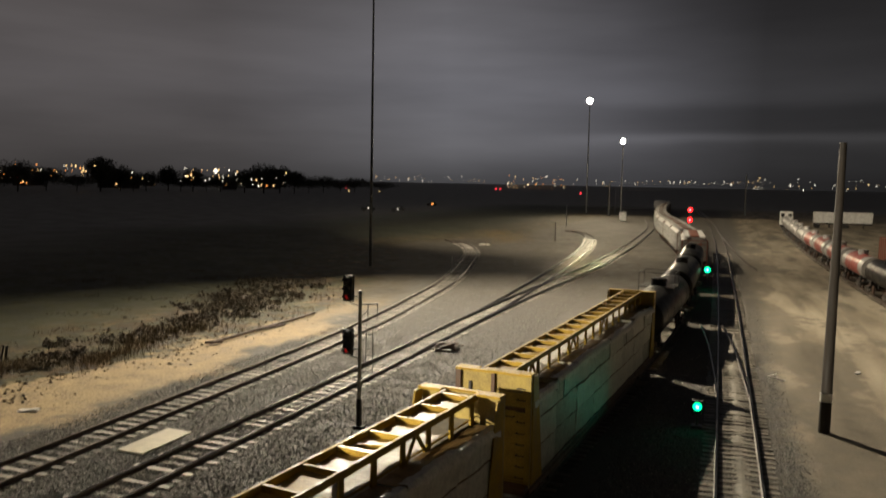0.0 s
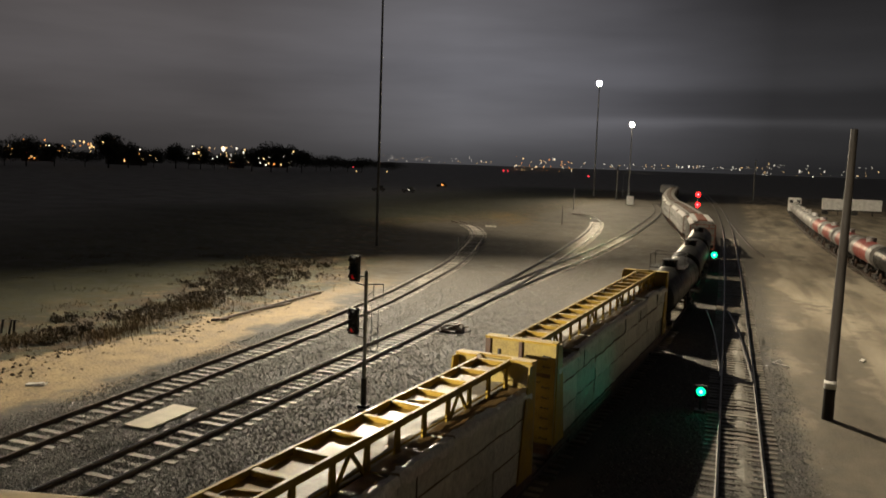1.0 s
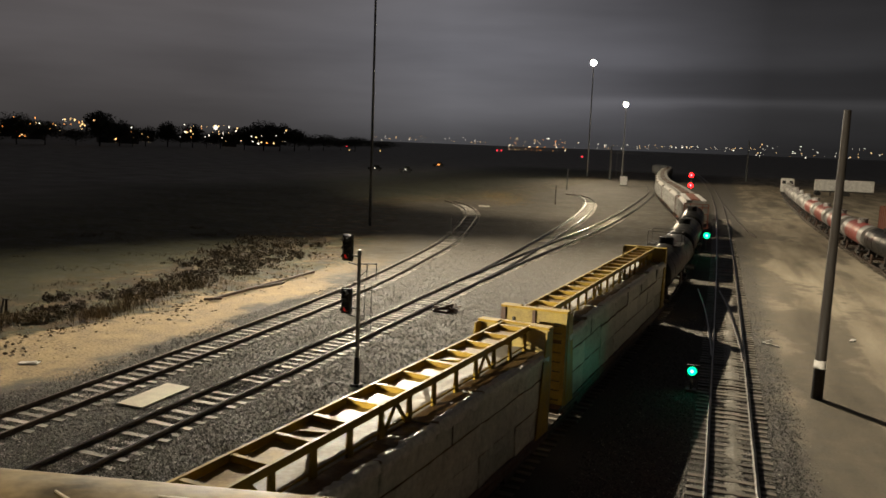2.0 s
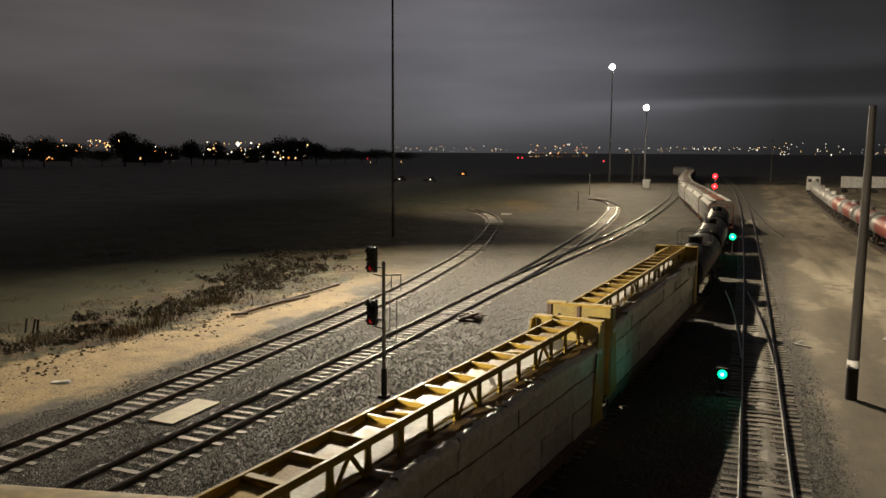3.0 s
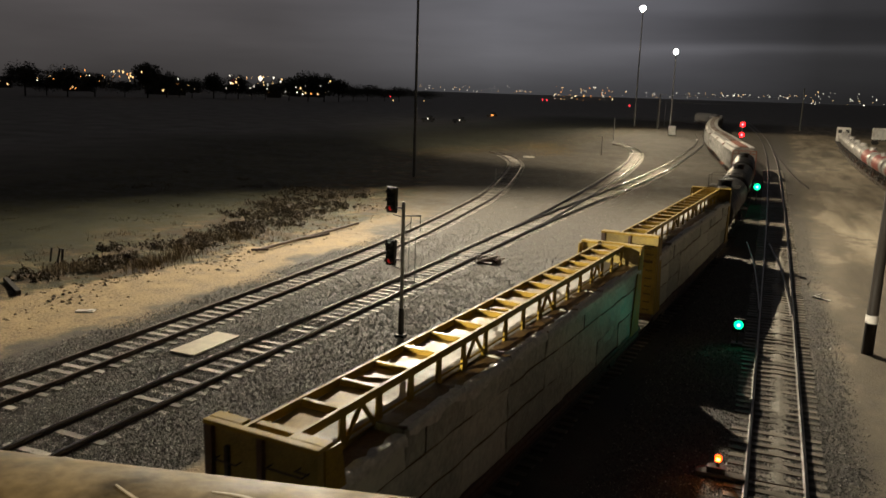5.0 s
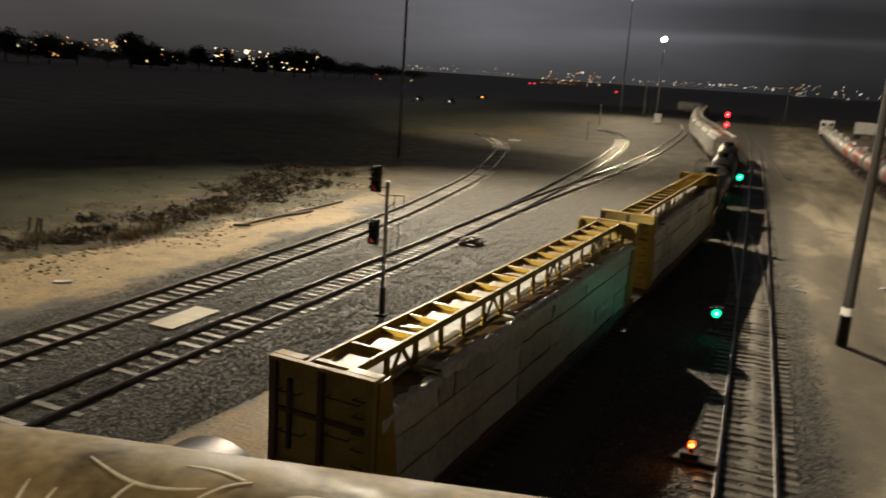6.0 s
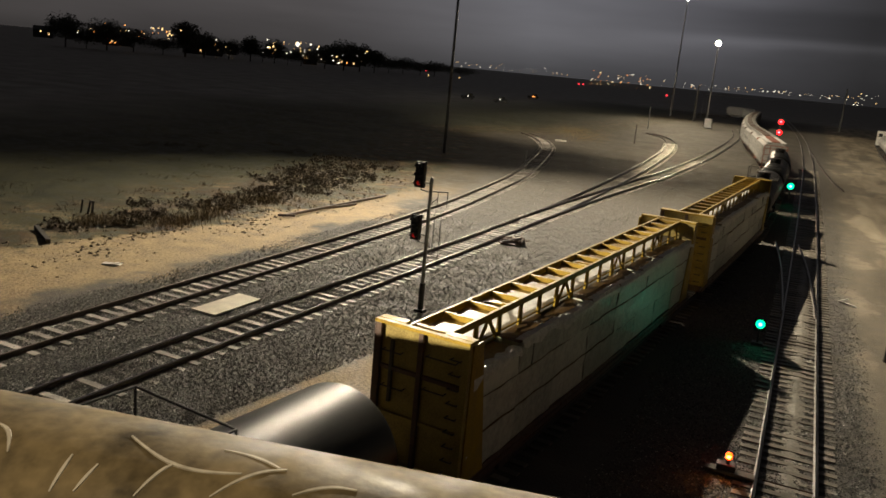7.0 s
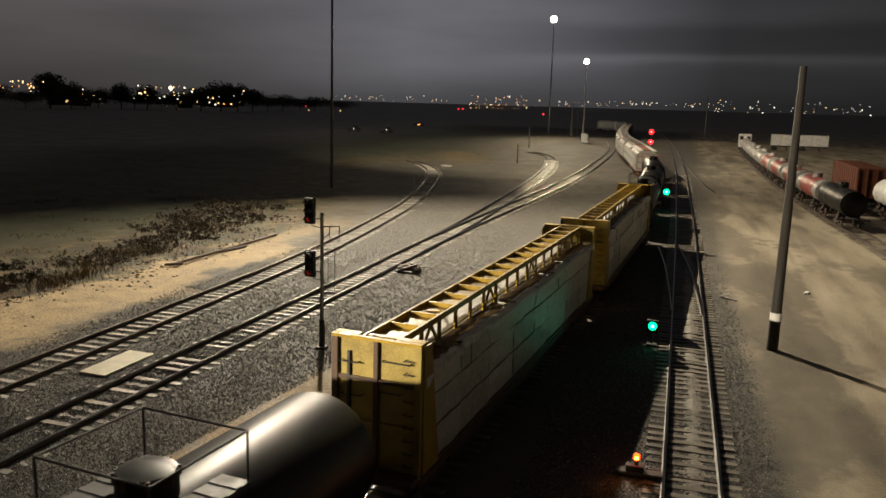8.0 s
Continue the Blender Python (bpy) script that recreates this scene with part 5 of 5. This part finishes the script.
def bramble(x, y, spread, h, seed):
    """A low tangled shrub: arching canes with many small leaves and gaps between."""
    rng = np.random.default_rng(seed)
    s = thing("bramble_shrub", "low dark tangled bramble at the field's edge", "shrub", "brambles along the verge", at=pose(x, y, -0.05))
    bm = bmesh.new()
    tips = []
    for k in range(20):
        a, d = rng.uniform(0, 6.28), spread * rng.uniform(0.3, 1.0)
        top = h * rng.uniform(0.5, 1.0)
        root = Vector((rng.normal(0, spread * 0.5), rng.normal(0, spread * 0.5), 0))
        mid = root + Vector((0.55 * d * math.cos(a), 0.55 * d * math.sin(a), top))
        end = root + Vector((d * math.cos(a), d * math.sin(a), top * rng.uniform(0.2, 0.8)))
        rod(bm, root, mid, 0.014, 0.010, 4)
        rod(bm, mid, end, 0.010, 0.004, 4)
        tips.append((root, mid, end))
    tagged(part("cane_tangle", bm, DRY_TWIG, s), "thin arching canes", kind="stuff")
    verts = []
    for root, mid, end in tips:
        for _ in range(34 if y > 47 else 20):
            t = rng.random()
            p = root.lerp(mid, t) if rng.random() < 0.45 else mid.lerp(end, t)
            p = np.array(p) + rng.normal(0, 0.10, 3)
            p[2] = max(0.02, p[2])
            d1, d2 = rng.normal(0, 0.045, 3), rng.normal(0, 0.045, 3)
            verts += [p - d1, p + d2, p + d1, p - d2]
    me = bpy.data.meshes.new("foliage")
    me.from_pydata([tuple(map(float, v)) for v in verts], [], [(i, i + 1, i + 2, i + 3) for i in range(0, len(verts), 4)])
    me.materials.append(SHRUB if y > 47 or rng.random() < 0.35 else DRY_TWIG)
    leaves = new("foliage", me)
    leaves.parent = s
    tagged(leaves, "small dry leaves", kind="stuff")


def brambles():
    rng = random.Random(14)
    for k in range(34):
        y = 31 + 36 * k / 33 + rng.uniform(-1.5, 1.5)
        away = rng.uniform(0.5, 3.5 + 0.16 * (y - 31))
        x = -32.4 - away - 0.02 * max(0, y - 46) ** 1.4
        r = rng.uniform(0.7, 1.2) + 0.025 * (y - 31)
        bramble(x, y, r, r * rng.uniform(0.16, 0.30), rng.randint(1, 9999))


brambles()


def brush_area(rng, n):
    t = rng.random(n)
    side = rng.normal(0, 1, n)
    x, y = -33.5 - 11 * t + 2.0 * side, 133 + 27 * t + 5.0 * rng.normal(0, 1, n)
    keep = 0.6 * np.sin(x * 0.9) + 0.4 * np.sin(y * 0.6)
    return x - 0.6 * keep, y


reeds("far_brush", "brown brush on the bank past the bending track", 3500, 9, brush_area, 0.1, 0.5, DRY_REED)
reeds("dry_reeds", "pale dry reed clumps at the field's edge", 3600, 5, bush_area, 0.12, 0.55, DRY_REED)


# ---- the far town: trees, houses and lights ----
def tree(x, y, h, spread, seed):
    rng = np.random.default_rng(seed)
    t = thing("tree", "dark bare-edged tree before the town lights", "tree", "trees at the field's end", at=pose(x, y, 0))
    bm = bmesh.new()
    rod(bm, (0, 0, -0.2), (0.3, 0, h * 0.55), h * 0.025, h * 0.012, 8)
    for k in range(7):
        a = rng.uniform(0, 6.28)
        z = h * rng.uniform(0.28, 0.55)
        rod(bm, (0.2, 0, z), (spread * 0.8 * math.cos(a), spread * 0.8 * math.sin(a), z + h * rng.uniform(0.15, 0.35)), h * 0.011, h * 0.004, 6)
    part("trunk", bm, POLE_WOOD, t)
    n = 5200
    u = rng.normal(0, 1, (n, 3))
    u /= np.linalg.norm(u, axis=1)[:, None]
    rad = rng.uniform(0.05, 1.0, n) ** 0.5 * 0.95
    lob = 1 + 0.35 * np.sin(3 * np.arctan2(u[:, 1], u[:, 0]) + seed) * np.cos(4 * u[:, 2] + seed)
    c = u * (rad * lob)[:, None] * np.array([spread * 1.6, spread * 1.6, h * 0.36]) + np.array([0, 0, h * 0.62])
    s = rng.uniform(0.12, 0.40, n) * h / 20
    d1, d2 = rng.normal(0, 1, (n, 3)) * s[:, None], rng.normal(0, 1, (n, 3)) * s[:, None]
    verts = np.stack([c - d1, c + d2, c + d1, c - d2], 1).reshape(-1, 3)
    me = bpy.data.meshes.new("crown")
    me.from_pydata(verts.tolist(), [], [(4 * k, 4 * k + 1, 4 * k + 2, 4 * k + 3) for k in range(n)])
    me.materials.append(LEAF_DARK)
    crown = new("crown", me)
    crown.parent = t


def bearing(deg, dist):
    """A plan place by its bearing to the left of the straight track."""
    return -dist * math.sin(radians(deg)), dist * math.cos(radians(deg))


for k, (deg, dist, h, sp) in enumerate([(42.2, 520, 25, 5.5), (41.0, 540, 19, 6), (47.0, 500, 20, 7), (45.4, 520, 17, 7), (38.0, 560, 19, 4.5), (36.4, 560, 18, 5), (33.0, 540, 18, 8), (31.7, 540, 22, 8),
                                        (30.6, 540, 21, 7), (29.6, 545, 18, 6), (34.6, 560, 14, 6), (39.4, 560, 15, 7), (27.6, 620, 15, 9), (25.4, 640, 14, 9), (49.4, 500, 21, 7), (43.6, 530, 12, 8), (40.2, 555, 11, 8), (37.2, 565, 12, 9), (35.5, 565, 10, 9), (28.6, 600, 12, 9), (26.4, 640, 11, 10), (23.6, 680, 11, 10), (48.2, 505, 13, 8)]):
    tree(*bearing(deg, dist), h * 0.85, sp, 20 + k)


def far_house(deg, dist, w, h, seed):
    rng = random.Random(seed)
    x, y = bearing(deg, dist)
    hs = thing("far_house", "dark town house with a few lit windows", "house", "houses of the far town", at=pose(x, y, 0, 0, 0, deg + rng.uniform(-12, 12)))
    bm = bmesh.new()
    box(bm, -w / 2, w / 2, -5, 5, -0.5, h)
    wall = part("wall", bm, FAR_WALL, hs)
    bm = bmesh.new()
    vs = [bm.verts.new(c) for c in ((-w / 2 - 0.5, -5.5, h), (w / 2 + 0.5, -5.5, h), (w / 2 + 0.5, 5.5, h), (-w / 2 - 0.5, 5.5, h), (-w / 2 - 0.5, 0, h + 3.2), (w / 2 + 0.5, 0, h + 3.2))]
    for f in ((0, 1, 5, 4), (2, 3, 4, 5), (0, 4, 3), (1, 2, 5), (3, 2, 1, 0)):
        bm.faces.new([vs[i] for i in f])
    part("roof", bm, FAR_WALL, hs)
    for k in range(rng.randint(2, 4)):
        bm = bmesh.new()
        u, v = rng.uniform(-w / 2 + 1.2, w / 2 - 1.2), rng.uniform(2, h - 1.4)
        box(bm, u - 0.6, u + 0.6, -5.06, -5.01, v - 0.6, v + 0.6)
        part("window", bm, CITY[rng.choice(("warm", "white", "warm", "orange"))], wall, "lit window")


hr = random.Random(77)
for k in range(18):
    far_house(hr.uniform(30, 51), hr.uniform(640, 900), hr.uniform(9, 18), hr.uniform(4.2, 7.5), 100 + k)


def town_lights(colour, spots):
    """Street and yard lamps of the far town, each a small lit lantern."""
    verts, faces = [], []
    shape = ((1, 0, 0), (-1, 0, 0), (0, 1, 0), (0, -1, 0), (0, 0, 1), (0, 0, -1))
    tri = ((0, 2, 4), (2, 1, 4), (1, 3, 4), (3, 0, 4), (2, 0, 5), (1, 2, 5), (3, 1, 5), (0, 3, 5))
    for deg, dist, z, r in spots:
        x, y = bearing(deg, dist)
        b = len(verts)
        verts += [(x + r * a, y + r * c, z + r * d) for a, c, d in shape]
        faces += [tuple(b + i for i in f) for f in tri]
    me = bpy.data.meshes.new("town_lights")
    me.from_pydata(verts, [], faces)
    me.materials.append(CITY[colour])
    tagged(new("town_lights", me), "scattered %s street lights of the far town" % colour, "street lights", kind="stuff")


def spread_lights():
    rng = random.Random(31)
    out = {c: [] for c in CITY}

    def cluster(lo, hi, e0, e1, count, dist, sizes, mix):
        for _ in range(count):
            d = dist * rng.uniform(0.9, 1.1)
            z = EYE + d * math.tan(radians(rng.uniform(e0, e1)))
            out[rng.choice(mix)].append((rng.uniform(lo, hi), d, max(0.8, z), 0.76 * rng.choice(sizes) * rng.uniform(0.6, 1.15)))

    cluster(29.5, 50, -0.35, 0.55, 44, 500, (0.3, 0.45, 0.7), ("warm", "white", "warm", "orange", "white"))
    cluster(41.5, 46.5, 0.15, 0.6, 14, 490, (0.6, 0.85), ("orange", "warm"))
    cluster(33.5, 37.0, -0.2, 0.5, 16, 490, (0.5, 0.7, 0.95), ("white", "warm"))
    cluster(16, 24, -0.05, 0.35, 40, 1500, (0.6, 0.9), ("warm", "white"))
    cluster(10.5, 14.6, -0.4, 0.5, 60, 1500, (0.7, 1.0, 1.3), ("warm", "white", "orange", "warm"))
    cluster(3.5, 10, -0.05, 0.35, 30, 1600, (0.7, 1.0), ("white", "warm"))
    cluster(-2.0, 4.2, 0.1, 0.35, 40, 1600, (0.8, 1.2), ("white", "white", "warm"))
    cluster(-12, -2.0, -0.15, 0.6, 55, 1400, (0.6, 0.9, 1.2), ("white", "white", "warm"))
    cluster(44, 49, -0.45, 0.0, 5, 700, (0.7, 0.9), ("red",))
    cluster(29, 37, -0.5, 0.3, 4, 700, (0.6, 0.8), ("red",))
    out["white"] += [(34.9, 800, 15.5, 2.6), (35.3, 800, 8.0, 1.4), (34.2, 790, 7.4, 1.5), (33.8, 790, 7.4, 1.5), (33.5, 790, 7.4, 1.5)]
    out["warm"] += [(25.8, 520, 2.6, 0.40), (23.62, 560, 2.3, 0.42)]
    out["red"] += [(15.35, 900, 2.9, 1.0), (15.05, 900, 2.9, 1.0), (9.4, 620, 3.0, 0.8), (26.0, 640, 4.0, 0.6)]
    for c, spots in out.items():
        town_lights(c, spots)


spread_lights()


# ---- slow work vehicles with lamps, crossing the far field ----
VEHICLES = []


def work_vehicle(lamp, rows):
    v = thing("work_vehicle", "dark work vehicle with one lit lamp, crossing the field", "vehicle", "vehicles in the far field")
    bm = bmesh.new()
    box(bm, -2.2, 2.2, -0.9, 0.9, 0.45, 1.2, 0.08)
    body = part("body", bm, BLACK_PAINT, v)
    bm = bmesh.new()
    box(bm, -0.3, 1.5, -0.85, 0.85, 1.2, 1.95, 0.1)
    part("cab", bm, BLACK_PAINT, v)
    for x in (-1.4, 1.4):
        for y in (-0.8, 0.8):
            bm = bmesh.new()
            lathe(bm, [(y - 0.12, 0.3), (y - 0.1, 0.38), (y + 0.1, 0.38), (y + 0.12, 0.3)], "Y", 14, (x, 0, 0.38))
            part("wheel", bm, STEEL_DARK, v)
    bm = bmesh.new()
    for x, r in ((0.0, 0.30), (0.55, 0.22)) if lamp == "orange" else ((0.0, 0.16),):
        lathe(bm, [(-0.95, r), (-1.0, r * 0.9), (-1.08, r * 0.5), (-1.1, 0.01)], "Y", 12, (x, 0, 1.0))
    part("lamp", bm, CITY[lamp], body, "lit lamp")
    VEHICLES.append((v, rows))


# seconds, bearing, distance
work_vehicle("white", ((0.0, 24.42, 262), (3.5, 23.65, 262), (8.0, 22.70, 262)))
work_vehicle("white", ((0.0, 22.30, 258), (3.5, 21.45, 258), (8.0, 20.40, 258)))
work_vehicle("orange", ((0.0, 19.90, 325), (3.5, 19.17, 325), (8.0, 18.15, 325)))


# ---- the bridge under the camera ----
def bridge():
    deck = thing("bridge", "concrete overbridge with an unseen solid parapet added to block light", "bridge", kind="structure")
    u = Vector((1, 0.222, 0)).normalized()
    turn = math.degrees(math.atan2(u.y, u.x))
    deck.matrix_world = pose(0, 0.0, 0, 0, 0, turn)
    bm = bmesh.new()
    box(bm, -60, 60, -12, 0.50, 7.7, 8.5)
    part("deck", bm, CONCRETE, deck)
    # out of view and made solid to shade the train from the lamp behind
    bm = bmesh.new()
    box(bm, -60, 60, 0.42, 0.66, 8.5, 9.69, 0.02)
    part("parapet", bm, CONCRETE, deck)


bridge()


# posts made up to carry the two unseen lamps on the bridge
def street_lamp(x, y, z):
    t = thing("street_lamp", "grey lamp post added out of view to carry a fill light", "street lamp", "street lamps on the bridge", at=pose(x, y, 0))
    bm = bmesh.new()
    rod(bm, (-1.2, 0, 8.4), (-1.2, 0, z + 0.3), 0.09, 0.06, 12)
    rod(bm, (-1.2, 0, z + 0.25), (-0.2, 0, z + 0.42), 0.04, 0.035, 10)
    part("pole", bm, GALV, t)
    bm = bmesh.new()
    box(bm, -0.3, 0.3, -0.14, 0.14, z + 0.3, z + 0.46, 0.04)
    part("lamp_head", bm, GALV, t)


street_lamp(*BULKHEAD_FILL)
street_lamp(*HANDRAIL_FILL)


def handrail():
    """A thick worn steel tube on the parapet, with pale scratched arcs on it."""
    u = Vector((1, 0.222, 0)).normalized()
    turn = math.degrees(math.atan2(u.y, u.x))
    rail = thing("handrail", "thick worn brown steel tube with pale scratches", "handrail", at=pose(0, 0.0, 0, 0, 0, turn))
    r, yc = 0.115, 0.545
    zc = EYE - 0.388
    bm = bmesh.new()
    # runs far past the view so that it blocks the lamp behind too
    lathe(bm, [(x, r) for x in np.linspace(-60, 60, 41)], "X", 40, (0, yc, zc))
    part("tube", bm, HANDRAIL, rail, smooth=True)
    for k in range(-16, 17):
        bm = bmesh.new()
        box(bm, k * 1.9 - 0.04, k * 1.9 + 0.04, yc - 0.04, yc + 0.04, 9.66, zc - r + 0.03)
        part("post", bm, GALV, rail)
    rng = random.Random(12)

    def arc(x0, a0, x1, a1, bow):
        m = bmesh.new()
        pts = []
        for i in range(15):
            t = i / 14
            x = x0 + (x1 - x0) * t
            a = radians(a0 + (a1 - a0) * t + bow * math.sin(math.pi * t))
            pts.append((x, a))
        rings = []
        for i, (x, a) in enumerate(pts):
            w = 0.0022 * (0.4 + 0.6 * math.sin(math.pi * (i + 0.5) / 15))
            (xb, ab), (xa, aa) = pts[min(i + 1, 14)], pts[max(i - 1, 0)]
            dx, da = xb - xa, (ab - aa) * r
            ln = math.hypot(dx, da)
            nx, na = -da / ln, dx / ln / r
            rings.append([m.verts.new((x + u * w * nx, yc - (r + h) * math.cos(a + u * w * na), zc + (r + h) * math.sin(a + u * w * na))) for u, h in ((-1, -0.001), (-0.6, 0.0006), (0.6, 0.0006), (1, -0.001))])
        for p, q in zip(rings, rings[1:]):
            for i in range(4):
                m.faces.new((p[i], p[(i + 1) % 4], q[(i + 1) % 4], q[i]))
        part("scratch", m, SCRATCH, rail, "pale scratched line")

    for x0, a0, x1, a1, bow in ((-0.458, 79, -0.430, 66, 3), (-0.377, 54, -0.379, 71, 0), (-0.359, 56, -0.354, 69, 0), (-0.349, 88, -0.243, 78.5, -7), (-0.312, 59, -0.297, 77, 3),
                                (-0.256, 65, -0.212, 86, 4), (-0.197, 73, -0.152, 82, 3), (-0.27, 91, -0.218, 86, 2), (-0.50, 60, -0.47, 78, 6), (-0.54, 70, -0.51, 88, -5)):
        arc(x0, a0, x1, a1, bow)


handrail()


# ---- what moves ----
def motions():
    for car, s in TRAIN:
        rows = []
        for k in range(9):
            # the train runs a little slower at first, then picks up
            lag = 0.10 + 0.42 * math.sin(math.pi * k / 8)
            rows.append((float(k), TRAIN_WAY.place(s + SPEED * k - lag)))
        walk(car, rows)
    for vehicle, rows in VEHICLES:
        walk(vehicle, [(t, pose(*bearing(deg, dist), 0, 0, 0, deg)) for t, deg, dist in rows])


motions()
